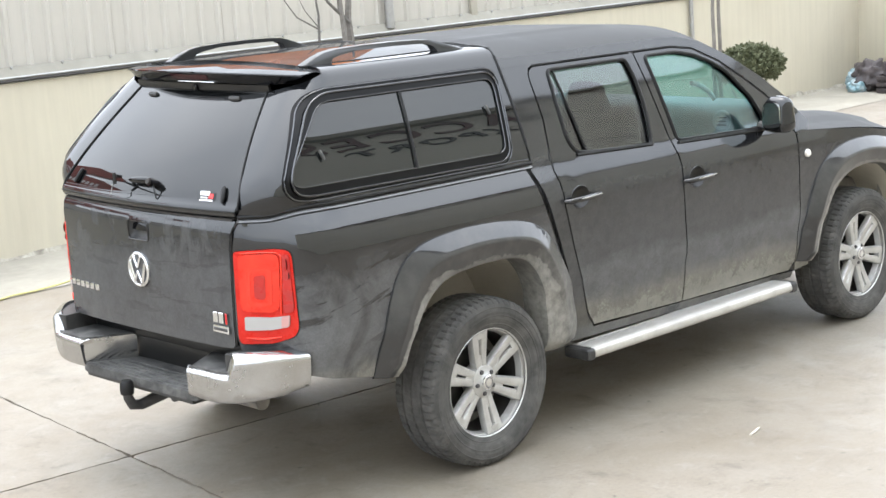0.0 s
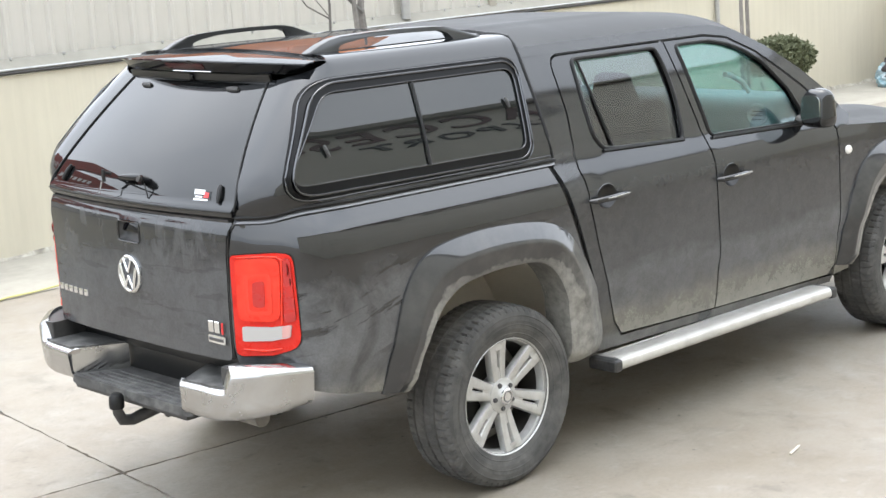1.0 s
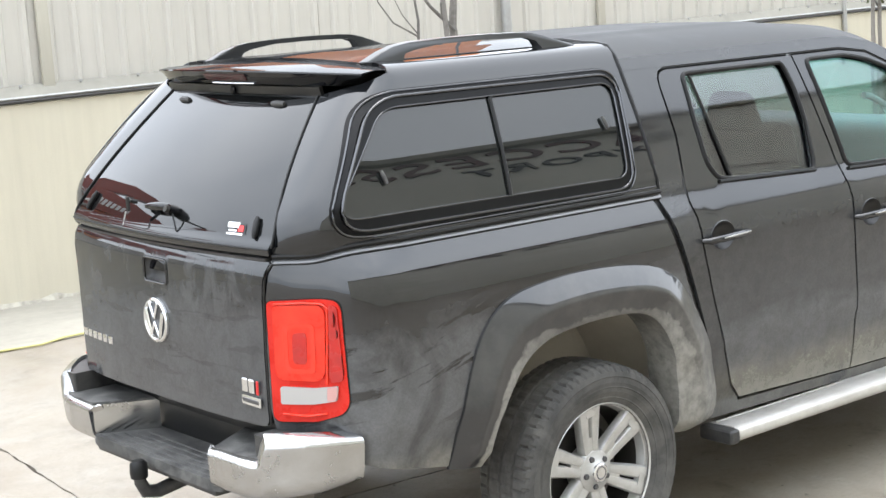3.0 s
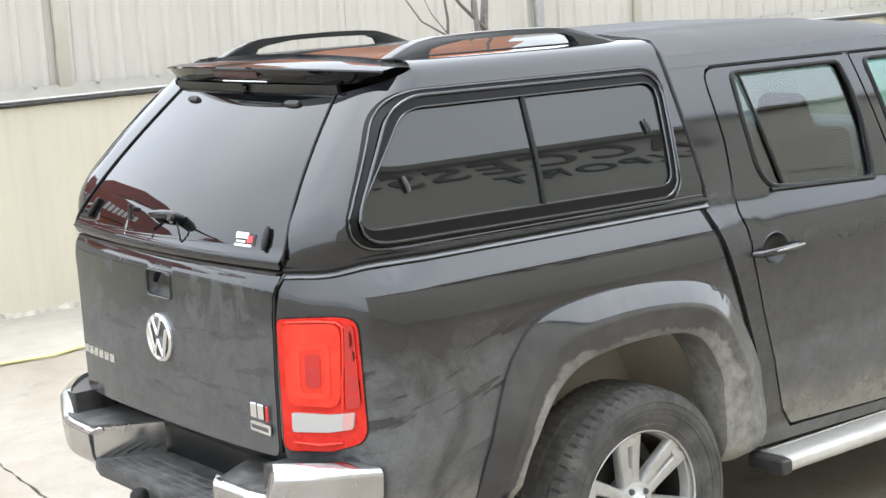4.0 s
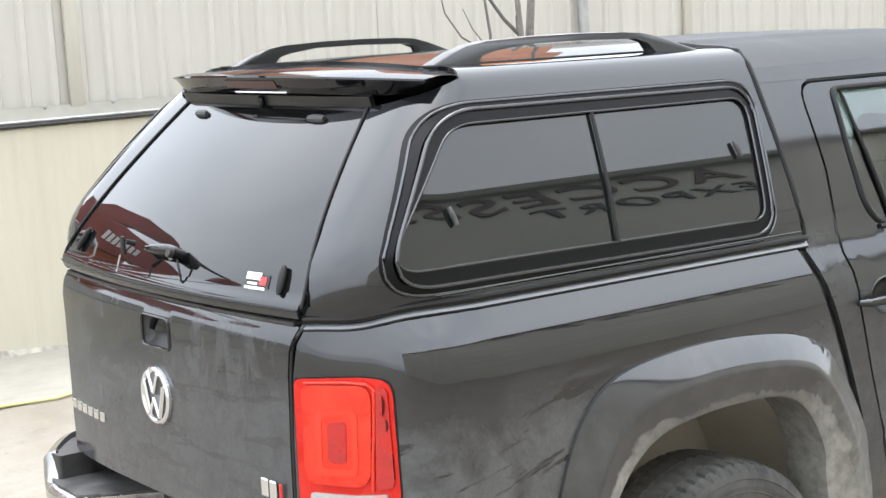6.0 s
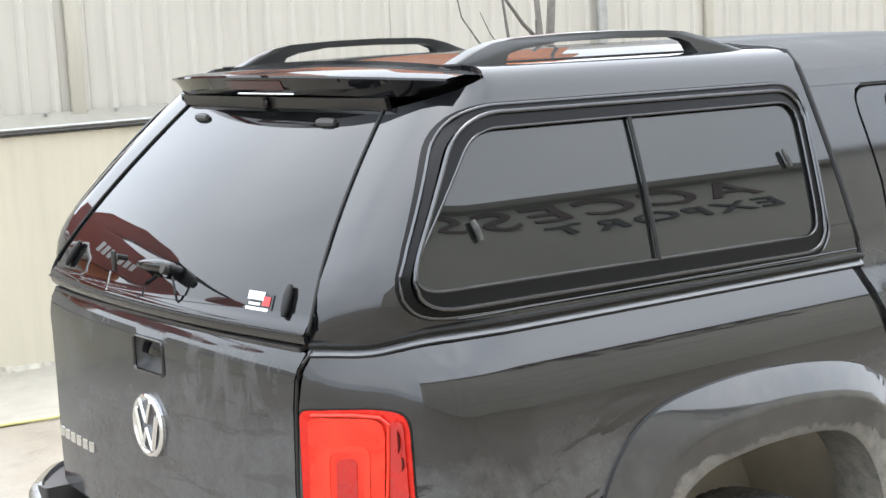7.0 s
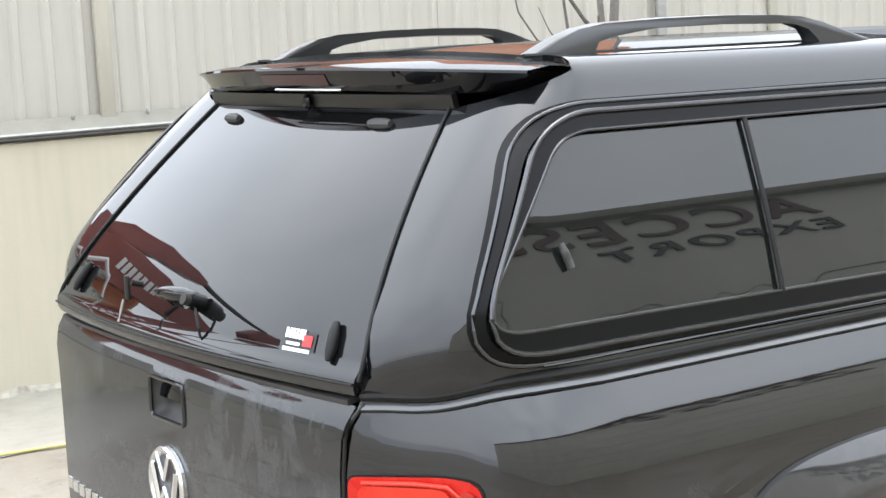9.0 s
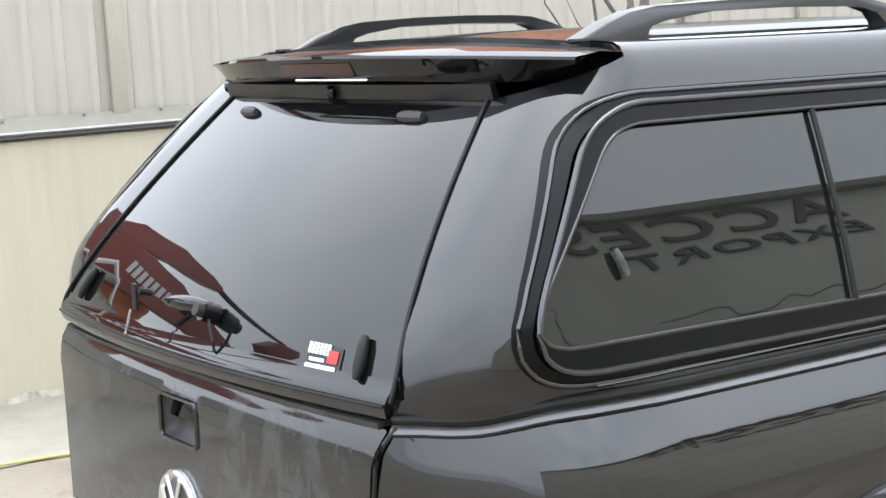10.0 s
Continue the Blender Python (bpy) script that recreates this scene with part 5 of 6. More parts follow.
H = hatch()
rear = part("rear_window", grid(lambda s, t: H(2 * s - 1, 1.318 + 0.402 * t), 72, 56, 0.006, Vector((1, 0, 0))), SMOKE_REAR, canopy, "frameless smoked rear window")
part("hatch_lower_frame", grid(lambda s, t: hatch(0.002 + 0.006 * math.sin(math.pi * min(t * 1.3, 1)))(2 * s - 1, 1.264 + 0.056 * t), 30, 6, 0.02, Vector((1, 0, 0))), PAINT_CAP, rear, "glossy black lower frame")
part("frame_line", tube([hatch(0.0095)(2 * k / 24 - 1, 1.281) for k in range(25)], 0.0025, 6), RUBBER, rear)
part("hatch_top_bar", grid(lambda s, t: (hatch_x(1.715) - 0.025 * (1 - (1.9 * s - 0.95) ** 2) + 0.008 - 0.008 * t, (0.95 * s - 0.475) * 1.0, 1.721 + 0.028 * t), 20, 4, 0.014, Vector((1, 0, 0))), BLACK, rear, "black bar with a small lock")
part("lock_button", lathe([(0.0, 0.010), (0.008, 0.009), (0.012, 0.004), (0.012, -0.004)], 16, "X"), GLOSSBLACK, rear).matrix_local = Matrix.Translation((hatch_x(1.72) - 0.031, -0.002, 1.733)) @ Matrix.Diagonal((-1, 1, 1.3, 1))
for y in (-0.302, 0.302):
    q = y / hatch_y(1.692)
    pts = [hatch(0.003)(q + d, 1.693) for d in (-0.07, -0.035, 0.035, 0.07)]
    part("hinge_cover", tube(pts, [0.008, 0.0115, 0.0115, 0.008], 10), PLASTIC, rear, "small black pill-shaped cover")
for q, z0 in ((-0.882, 1.342), (0.82, 1.350)):
    pts = [hatch(0.008)(q, z0 + d) for d in (-0.030, -0.015, 0.015, 0.030)]
    part("gas_strut_pad", tube(pts, [0.006, 0.0098, 0.0098, 0.006], 12), RUBBER, rear, "black oval pad")
hd = part("lever_handle", join(tube([hatch(0.022)(q, 1.366 - 0.03 * q) for q in (0.07, 0.02, -0.05, -0.13, -0.19)], [0.008, 0.013, 0.016, 0.015, 0.008], 12), tube([hatch(0.004)(-0.19, 1.362), hatch(0.034)(-0.19, 1.362)], 0.018, 14)), GLOSSBLACK, rear, "black turning handle with a lock")
part("lock_cylinder", tube([hatch(0.03)(-0.192, 1.362), hatch(0.046)(-0.192, 1.362)], 0.012, 12), STEEL_DARK, hd)
key = part("key", join(tube([hatch(0.030)(0.165, 1.37), hatch(0.052)(0.17, 1.368)], 0.007, 8), box((0.006, 0.022, 0.05), tuple(Vector(hatch(0.055)(0.17, 1.357))), 0.005, 2)), RUBBER, rear, "key with a dark tag, left in the lock")
part("key_tag", tube([hatch(0.05)(0.175, 1.335), hatch(0.045)(0.177, 1.312), hatch(0.044)(0.175, 1.294)], 0.0025, 6), STEEL, key)
part("handle_wire", tube([hatch(0.02)(-0.19, 1.36), hatch(0.022)(-0.225, 1.345), hatch(0.012)(-0.245, 1.32), hatch(0.005)(-0.25, 1.305)], 0.003, 6), RUBBER, rear)
st = part("sticker", grid(lambda s, t: hatch(0.002)(-0.80 + 0.135 * s, 1.306 + 0.044 * t), 4, 3, 0.001, Vector((1, 0, 0))), GLOSSBLACK, rear, "small dark sticker with white and red print")
for k in range(6):
    part("print_bar", grid(lambda s, t, k=k: hatch(0.0035)(-0.752 + 0.0155 * k + 0.011 * s, 1.337 + 0.016 * t), 1, 1, 0.001, Vector((1, 0, 0))), WHITE, st)
part("print_red", grid(lambda s, t: hatch(0.0035)(-0.787 + 0.040 * s, 1.327 + 0.018 * t), 3, 2, 0.001, Vector((1, 0, 0))), REDPRINT, st)
part("print_line", grid(lambda s, t: hatch(0.0035)(-0.784 + 0.12 * s, 1.3165 + 0.006 * t), 3, 1, 0.001, Vector((1, 0, 0))), WHITE, st)
part("print_line", grid(lambda s, t: hatch(0.0035)(-0.735 + 0.06 * s, 1.3265 + 0.005 * t), 3, 1, 0.001, Vector((1, 0, 0))), WHITE, st)

# spoiler
def wing(s, t):
    """Around the section: top from front to back, edge, sloping rear face, underside."""
    q = 2 * s - 1
    back = -0.812 + 0.120 * abs(q) ** 2.2
    z0 = 1.803 - 0.014 * q * q
    fade = 1 - abs(q) ** 12
    ring = ((-0.50, 0.016 - 0.012 * q * q), (-0.60, 0.017 - 0.012 * q * q), (back + 0.05, 0.008), (back, 0.001), (back - 0.002, -0.004), (back + 0.020, -0.045 * fade), (back + 0.045, -0.049 * fade - 0.002), (-0.60, -0.050 * fade - 0.002), (-0.52, -0.050 * fade - 0.002))
    x, dz = ring[min(round(t * 8), 8)]
    return (x, 0.635 * q, z0 + dz)


sp = part("spoiler", grid(lambda s, t: wing(s, (3 + round(t * 5)) / 8), 48, 5), GLOSSBLACK, canopy, "glossy black roof spoiler", 0.7)
part("spoiler_top", grid(lambda s, t: wing(s, round(t * 3) / 8), 48, 3), PAINT_ROOF, sp, "dusty top of the spoiler", 0.7)
part("brake_light", grid(lambda s, t: (-0.812 + 0.120 * abs((0.26 * s - 0.13) / 0.635) ** 2.2 + 0.0005 + 0.011 * t, 0.26 * s - 0.13, 1.803 - 0.0130 - 0.021 * t), 12, 2, 0.003, Vector((1, 0, 0))), RED_BRAKE, sp, "dark red high brake light")
part("lip_strip", tube([(-0.793, -0.17 + 0.026 * k, 1.7585) for k in range(11)], 0.0026, 6), SILVER, sp)

# roof rails
def roof_rail(sgn):
    shape = [(-0.648, 0.0), (-0.648, 0.014), (-0.575, 0.048), (-0.52, 0.063), (-0.46, 0.072), (-0.30, 0.078), (-0.14, 0.079), (0.0, 0.076), (0.07, 0.071), (0.13, 0.058), (0.265, 0.018), (0.273, 0.0), (0.112, 0.0), (0.108, 0.030), (0.092, 0.050), (0.045, 0.057), (-0.15, 0.061), (-0.33, 0.059), (-0.44, 0.053), (-0.484, 0.042), (-0.499, 0.020), (-0.502, 0.0)]
    bm = bmesh.new()
    A, B = [], []
    for x, h in shape:
        x = -0.580 + (x + 0.648) * 0.975
        y = 0.485 + 0.075 * (x + 0.58) - 0.16 * h
        half = 0.026 if h < 0.03 else 0.019
        A.append(bm.verts.new((x, sgn * (y + half), 1.796 + h)))
        B.append(bm.verts.new((x, sgn * (y - half), 1.798 + h)))
    n = len(A)
    bm.faces.new(A)
    bm.faces.new(B[::-1])
    for i in range(n):
        bm.faces.new([A[i], B[i], B[(i + 1) % n], A[(i + 1) % n]])
    edge = [e for e in bm.edges if len(e.link_faces) == 2 and any(len(f.verts) > 6 for f in e.link_faces)]
    bmesh.ops.bevel(bm, geom=edge, offset=0.007, segments=3, profile=0.5, affect="EDGES")
    r = part("roof_rail", bm, SATIN, canopy, "matt black roof rail", 0.9)
    for x0, x1, yf in ((-0.587, -0.416, 0.491), (0.134, 0.323, 0.546)):
        part("rail_foot", box((x1 - x0, 0.060, 0.018), ((x0 + x1) / 2, sgn * yf, 1.797), 0.006, 2, (sgn * -14, 0, 0)), RUBBER, r, "black rubber foot pad")
    return r


roof_rail(-1)
roof_rail(1)
# sheet added over the bed to keep the inside of the canopy dark
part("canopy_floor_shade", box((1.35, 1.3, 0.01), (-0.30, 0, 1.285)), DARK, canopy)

# ---- the yard ----
WALL_Y = 5.42
ground = part("ground", grid(lambda s, t: (-400 + 800 * s, -400 + 800 * t, -0.03), 8, 8), CONCRETE, None, "wide concrete yard")
tagged(ground, "pale stained concrete yard", "ground", kind="structure")


def slab_mesh(w, d, seed):
    rnd = random.Random(seed)
    out = rounded([(0.006, 0.006), (w - 0.006, 0.006), (w - 0.006, d - 0.006), (0.006, d - 0.006)], 0.02, 2)
    rough = []
    for i in range(len(out)):
        a, b = Vector(out[i - 1]), Vector(out[i])
        n = max(1, int((b - a).length / 0.05))
        for k in range(n):
            p = a.lerp(b, k / n)
            rough.append((p.x + rnd.uniform(-0.006, 0.006), p.y + rnd.uniform(-0.006, 0.006)))
    return slab(rough, lambda x, y: (x, y, 0.0), lambda x, y: (x, y, -0.029))


# joints run a few degrees askew to the truck
XJ = [-15.0, -10.0, -5.0, 0.0, 5.0, 10.0, 15.0, 20.0]
YJ = [-15.0, -10.0, -5.0, 0.0, 5.0]
YARD = pose(-0.93, 0.56, 0, 0, 0, -5.5)
for i in range(len(XJ) - 1):
    for j in range(len(YJ) - 1):
        ob = part("concrete_slab", slab_mesh(XJ[i + 1] - XJ[i], YJ[j + 1] - YJ[j], i * 10 + j), CONCRETE, ground)
        ob.matrix_local = YARD @ pose(XJ[i], YJ[j], 0)

# ---- boundary wall and the metal-clad building behind it ----
def wall_top(x):
    return 1.375


wall = part("wall_north", grid(lambda s, t: (-12 + 25.6 * s, WALL_Y + 0.004 * math.sin(s * 60), -0.02 + (wall_top(-12 + 25.6 * s) + 0.02) * t), 60, 8, 0.22, Vector((0, 1, 0))), CREAM, None)
tagged(wall, "low cream plastered boundary wall", "wall", kind="structure")
part("wall_foot", grid(lambda s, t: (-12 + 25.6 * s, WALL_Y - 0.03 - 0.04 * noise.noise((s * 90, 0, 0)) + 0.03 * t, 0.002 + 0.05 * t + 0.05 * t * noise.noise((s * 140, 3, 0))), 200, 2), plaster("wall_foot_mortar", (0.46, 0.43, 0.36), (0.14, 0.125, 0.10), 9.0), wall, "ragged mortar at the foot of the wall")
cop = part("coping_rail", tube([(-12, WALL_Y - 0.02, wall_top(-12) + 0.020), (0.5, WALL_Y - 0.02, wall_top(0.5) + 0.020), (13.6, WALL_Y - 0.02, wall_top(13.6) + 0.020)], 0.012, 8), STEEL_DARK, None)
tagged(cop, "dark steel pipe along the top of the wall", "pipe", kind="structure")
cap_strip = part("coping_strip", tube([(-12, WALL_Y - 0.015, wall_top(-12) + 0.044), (0.5, WALL_Y - 0.015, wall_top(0.5) + 0.044), (13.6, WALL_Y - 0.015, wall_top(13.6) + 0.044)], 0.010, 6), STEEL, None)
tagged(cap_strip, "bright metal edge above the pipe", "trim", kind="structure")
flash = part("flashing", grid(lambda s, t: (-12 + 25.6 * s, WALL_Y + 0.02 + 0.10 * t, wall_top(-12 + 25.6 * s) + 0.035 + 0.085 * t), 12, 2, 0.01, Vector((0, 1, -0.5))), FLASH, None)
tagged(flash, "grey metal flashing at the foot of the cladding", "flashing", kind="structure")

clad = thing("wall_cladding", "off-white ribbed sheet-metal fence on the wall", "wall", kind="structure")
PITCH = 0.185


def sheet_mesh(n_ribs, base, top, seed):
    bm = bmesh.new()
    xs = []
    for k in range(n_ribs):
        x = k * PITCH
        xs += [(x, 0.0), (x + 0.110, 0.0), (x + 0.128, -0.022), (x + 0.158, -0.022), (x + 0.176, 0.0)]
    xs.append((n_ribs * PITCH + 0.012, -0.004))
    rows = [base, base + 0.6, top]
    V = [[bm.verts.new((x, y, z)) for x, y in xs] for z in rows]
    for r in range(2):
        for i in range(len(xs) - 1):
            bm.faces.new([V[r][i], V[r][i + 1], V[r + 1][i + 1], V[r + 1][i]])
    return bm


x, k = -12.0, 0
while x < 13.5:
    ob = part("sheet", sheet_mesh(6, 1.10, 2.24, k), CLAD, clad, sharp=0.3)
    ob.location = (x, WALL_Y + 0.135 + (0.004 if k % 2 else 0), 0)
    x += 6 * PITCH
    k += 1
for px in (1.22, 6.61, -4.28):
    part("post_cover", box((0.090, 0.035, 0.75), (px, WALL_Y + 0.112, 1.815), 0.008, 2), CLAD_TAN, clad, "tan cover strip")
for px in np.arange(-2.6, 13.2, 0.45):
    part("screw", lathe([(0.0, -0.010), (0.010, -0.008), (0.013, 0.0)], 8), STEEL, clad).location = (px, WALL_Y + 0.09, wall_top(px) + 0.115)
part("drain_pipe", tube([(5.43, WALL_Y + 0.06, 1.45), (5.41, WALL_Y + 0.06, 2.21)], 0.045, 12), STEEL, clad, "grey down pipe")
part("drain_pipe", tube([(10.0, WALL_Y - 0.03, 0.9), (9.96, WALL_Y - 0.03, 2.21)], 0.025, 10), STEEL, clad, "thin grey pipe")
part("top_rail", box((25.8, 0.08, 0.06), (0.8, WALL_Y + 0.17, 2.24), 0.01), FLASH, clad)

wall_e = part("wall_east", box((0.22, 26, 1.30), (13.70, WALL_Y - 12.8, 0.63), 0.01), CREAM, None)
tagged(wall_e, "low cream plastered wall at the end of the yard", "wall", kind="structure")

# ---- plants along the wall ----
LEAF = dusty("bush_leaves", (0.064, 0.078, 0.034), (0.150, 0.150, 0.083), 0.6, 0.7, 25.0)
LEAF_RED = dusty("red_leaves", (0.12, 0.035, 0.02), (0.20, 0.09, 0.05), 0.6, 0.6, 25.0)
BARK = dusty("grey_bark", (0.150, 0.138, 0.124), (0.255, 0.239, 0.217), 0.85, 0.7, 30.0, relief=0.4)
BARK_DARK = dusty("twig_bark", (0.10, 0.092, 0.085), (0.2, 0.19, 0.17), 0.85, 0.6, 30.0)


def leaves(n, shape, size, seed, flat=0.5):
    """n small pointed leaves scattered by shape(rnd), each a bent quad."""
    rnd = random.Random(seed)
    verts, faces = [], []
    for _ in range(n):
        p = Vector(shape(rnd))
        e = Euler((rnd.uniform(0, 6.28), rnd.uniform(0, 6.28), rnd.uniform(0, 6.28))).to_matrix()
        s = size * rnd.uniform(0.6, 1.3)
        i = len(verts)
        for q in ((0, 0, 0), (0.5 * flat, 0.45, 0.08), (0, 1, 0), (-0.5 * flat, 0.45, 0.08)):
            verts.append(p + e @ Vector(q) * s)
        faces += [(i, i + 1, i + 2), (i, i + 2, i + 3)]
    me = bpy.data.meshes.new("leaves")
    me.from_pydata(verts, [], faces)
    return me


def leafy(name, me, material, parent, label=""):
    me.materials.append(material)
    ob = new(name, me)
    ob.parent = parent
    return tagged(ob, label, kind="stuff")


def branch(points, r0, r1, sides=7):
    n = len(points)
    return tube(points, [r0 + (r1 - r0) * k / (n - 1) for k in range(n)], sides)


# clipped bush on a short stem
bush = thing("clipped_bush", "round clipped evergreen bush on a short stem", "bush", m=pose(7.97, 3.2, 0))
part("stem", join(branch([(0.05, 0, 0), (0.06, 0, 0.25), (0.02, 0.02, 0.6)], 0.035, 0.025), branch([(0.06, 0, 0.3), (0.14, 0.04, 0.5), (0.22, 0.0, 0.7)], 0.02, 0.012), branch([(0.05, 0, 0.28), (-0.12, 0.03, 0.5), (-0.25, 0.02, 0.7)], 0.02, 0.012)), BARK, bush)


def bush_shape(rnd):
    a, b = rnd.uniform(0, 6.28), math.acos(rnd.uniform(-0.75, 1))
    d = Vector((math.sin(b) * math.cos(a), math.sin(b) * math.sin(a), math.cos(b)))
    r = rnd.uniform(0.80, 1.0) * (1 + 0.16 * noise.noise(d * 2.2 + Vector((4, 1, 0)))) + (0.08 if rnd.random() < 0.05 else 0)
    return (0.31 * d.x * r, 0.31 * d.y * r, 0.88 + (0.19 if d.z > 0 else 0.16) * d.z * r)


leafy("crown", leaves(9000, bush_shape, 0.045, 3), LEAF, bush, "dense small green leaves")
# solid dark core stands for the shade inside the leaves
part("shade_core", lathe([(0.0, 0.14), (0.18, 0.10), (0.24, 0.0), (0.20, -0.10), (0.0, -0.13)], 16, "Z"), mat("bush_core", (0.02, 0.028, 0.012), 0.9), bush).location = (0, 0, 0.88)

# bare sapling behind the truck
sap = thing("bare_sapling", "bare grey sapling with pruned crooked branches", "tree", m=pose(2.70, 2.98, 0))
part("trunk", join(branch([(0.06, 0, 0), (0.05, 0.01, 0.8), (0.07, 0, 1.4), (0.05, 0.02, 1.75), (0.06, 0, 2.0)], 0.035, 0.022), branch([(-0.02, 0, 0), (-0.01, 0, 0.9), (0.0, 0, 1.5), (-0.03, 0, 1.85), (-0.06, 0, 2.2)], 0.025, 0.014)), BARK, sap, "pale grey knotted trunk")
for pts, r in (([(0.06, 0, 1.95), (0.11, 0.02, 2.1), (0.10, 0, 2.4), (0.16, 0, 2.7)], 0.016), ([(0.05, 0, 1.72), (-0.02, 0.03, 1.80), (-0.05, 0, 1.9)], 0.016), ([(0.04, 0.02, 1.74), (-0.14, 0, 1.88), (-0.26, 0.03, 2.05), (-0.34, 0, 2.3)], 0.012), ([(-0.25, 0, 1.62), (-0.24, 0, 1.80), (-0.27, 0, 2.0), (-0.33, 0, 2.2)], 0.010), ([(-0.24, 0, 1.70), (-0.42, 0.02, 1.80), (-0.54, 0, 1.93), (-0.58, 0, 2.1)], 0.006), ([(-0.25, 0, 1.72), (-0.36, 0, 1.84), (-0.42, 0, 1.95)], 0.004), ([(0.0, 0, 1.0), (-0.14, 0, 1.3), (-0.25, 0, 1.63)], 0.012), ([(-0.26, 0.02, 2.05), (-0.40, 0, 2.12), (-0.52, 0, 2.25)], 0.006)):
    part("branch", branch(pts, r, r * 0.5, 6), BARK_DARK, sap)

# two thin staked trees by the bush
for px, seed in ((7.40, 1), (7.49, 2)):
    tr = thing("thin_tree", "thin grey trunk with a small leafy head beside the wall", "tree", "thin trees by the wall", m=pose(px, 3.2, 0))
    part("trunk", branch([(0, 0, 0), (0.02, 0, 0.7), (-0.01, 0, 1.4), (0.0, 0, 2.1)], 0.024, 0.014), BARK, tr)
    for k in range(5):
        a = k * 1.3 + seed
        part("limb", branch([(0, 0, 1.55 + 0.1 * k), (0.14 * math.cos(a), 0.1 * math.sin(a), 1.75 + 0.1 * k), (0.24 * math.cos(a), 0.2 * math.sin(a), 1.9 + 0.12 * k)], 0.009, 0.004, 5), BARK_DARK, tr)

    def head(rnd):
        d = Vector((rnd.gauss(0, 1), rnd.gauss(0, 1), rnd.gauss(0, 1))).normalized() * rnd.random() ** 0.5
        return (0.26 * d.x, 0.24 * d.y, 1.92 + 0.32 * d.z)
    leafy("crown", leaves(420, head, 0.06, seed), LEAF, tr)

# planter with a red shrub in the far corner
pot = thing("planter_shrub", "round plaster planter with a reddish shrub", "planter", m=pose(13.05, 3.88, 0))
part("pot", lathe([(0.0, 0.0), (0.30, 0.0), (0.34, 0.3), (0.40, 0.75), (0.43, 0.80), (0.40, 0.82), (0.36, 0.74), (0.0, 0.72)], 28, "Z"), CREAM, pot)
part("stem", branch([(0, 0, 0.7), (0.03, 0, 1.0), (0.0, 0, 1.3)], 0.03, 0.015), BARK, pot)
leafy("crown", leaves(1600, lambda rnd: (rnd.gauss(0, 0.22), rnd.gauss(0, 0.2), 1.18 + rnd.gauss(0, 0.16)), 0.09, 9), LEAF_RED, pot, "reddish brown leaves")

# sacks and crates heaped in the corner
SACK_BLUE = dusty("blue_sack", (0.16, 0.30, 0.36), (0.42, 0.45, 0.45), 0.45, 0.9, 9.0)
SACK_DARK = dusty("dark_sack", (0.035, 0.03, 0.032), (0.10, 0.08, 0.08), 0.45, 0.6, 9.0)
SACK_GREY = dusty("grey_sack", (0.42, 0.42, 0.42), (0.12, 0.12, 0.12), 0.5, 0.7, 12.0)


def sack(name, label, material, at, size, seed):
    bm = bmesh.new()
    bmesh.ops.create_icosphere(bm, subdivisions=4, radius=1.0)
    for v in bm.verts:
        d = v.co.normalized()
        k = 1 + 0.30 * noise.noise(d * 2.4 + Vector((seed * 3.1, 0, 0))) + 0.34 * abs(noise.noise(d * 4 + Vector((seed, 5, 0)))) - 0.16 * abs(noise.noise(d * 9))
        v.co = Vector((d.x * size[0] * k, d.y * size[1] * k, max(0.0, size[2] * (1 + d.z * k * 0.98) - 0.03)))
    ob = part(name, bm, material, None, sharp=1.2)
    ob.matrix_world = pose(*at)
    return tagged(ob, label, "sack", "heap of sacks")


sack("rubbish_sack", "pale blue plastic sack slumped on the concrete", SACK_BLUE, (12.78, 4.95, 0), (0.13, 0.12, 0.10), 1)
sack("rubbish_sack", "pale blue plastic sack on a crate", SACK_BLUE, (12.93, 5.06, 0.0), (0.13, 0.12, 0.15), 2)
sack("rubbish_sack", "black plastic sack in the heap", SACK_DARK, (13.02, 4.88, 0), (0.26, 0.22, 0.20), 3)
sack("rubbish_sack", "black plastic sack in the heap", SACK_DARK, (13.25, 4.68, 0), (0.28, 0.24, 0.19), 4)
sack("rubbish_sack", "crumpled grey sheet over the crates", SACK_GREY, (13.12, 4.48, 0.20), (0.24, 0.14, 0.06), 5)
crate = thing("plastic_crate", "dark slatted plastic crate beside the sacks", "crate", m=pose(13.07, 4.48, 0))
for k in range(3):
    for y in (-0.16, 0.16):
        part("slat", box((0.72, 0.015, 0.05), (0, y, 0.045 + 0.075 * k), 0.004), SACK_DARK, crate)
    for x in (-0.36, 0.36):
        part("slat", box((0.015, 0.32, 0.05), (x, 0, 0.045 + 0.075 * k), 0.004), SACK_DARK, crate)
part("base", box((0.72, 0.32, 0.015), (0, 0, 0.012)), SACK_DARK, crate)

# yellow hose on the ground
hose_pts = [(-0.6 + 0.19 * k, 4.22 + 0.006 * k + 0.03 * math.sin(k * 0.9) + 0.03 * math.sin(k * 2.3), 0.012) for k in range(50)]
hose = part("garden_hose", tube(hose_pts, 0.008, 7), mat("yellow_hose", (0.44, 0.40, 0.16), 0.5), None)
tagged(hose, "thin yellow hose lying on the concrete", "hose")
strip = part("pavement_strip", grid(lambda s, t: (-12 + 25.5 * s, 4.24 + 1.16 * t, 0.006 + 0.012 * t), 40, 3), plaster("strip_mortar", (0.335, 0.312, 0.262), (0.262, 0.244, 0.205), 2.0), None)
tagged(strip, "pale mortar strip at the foot of the wall", "pavement", kind="structure")

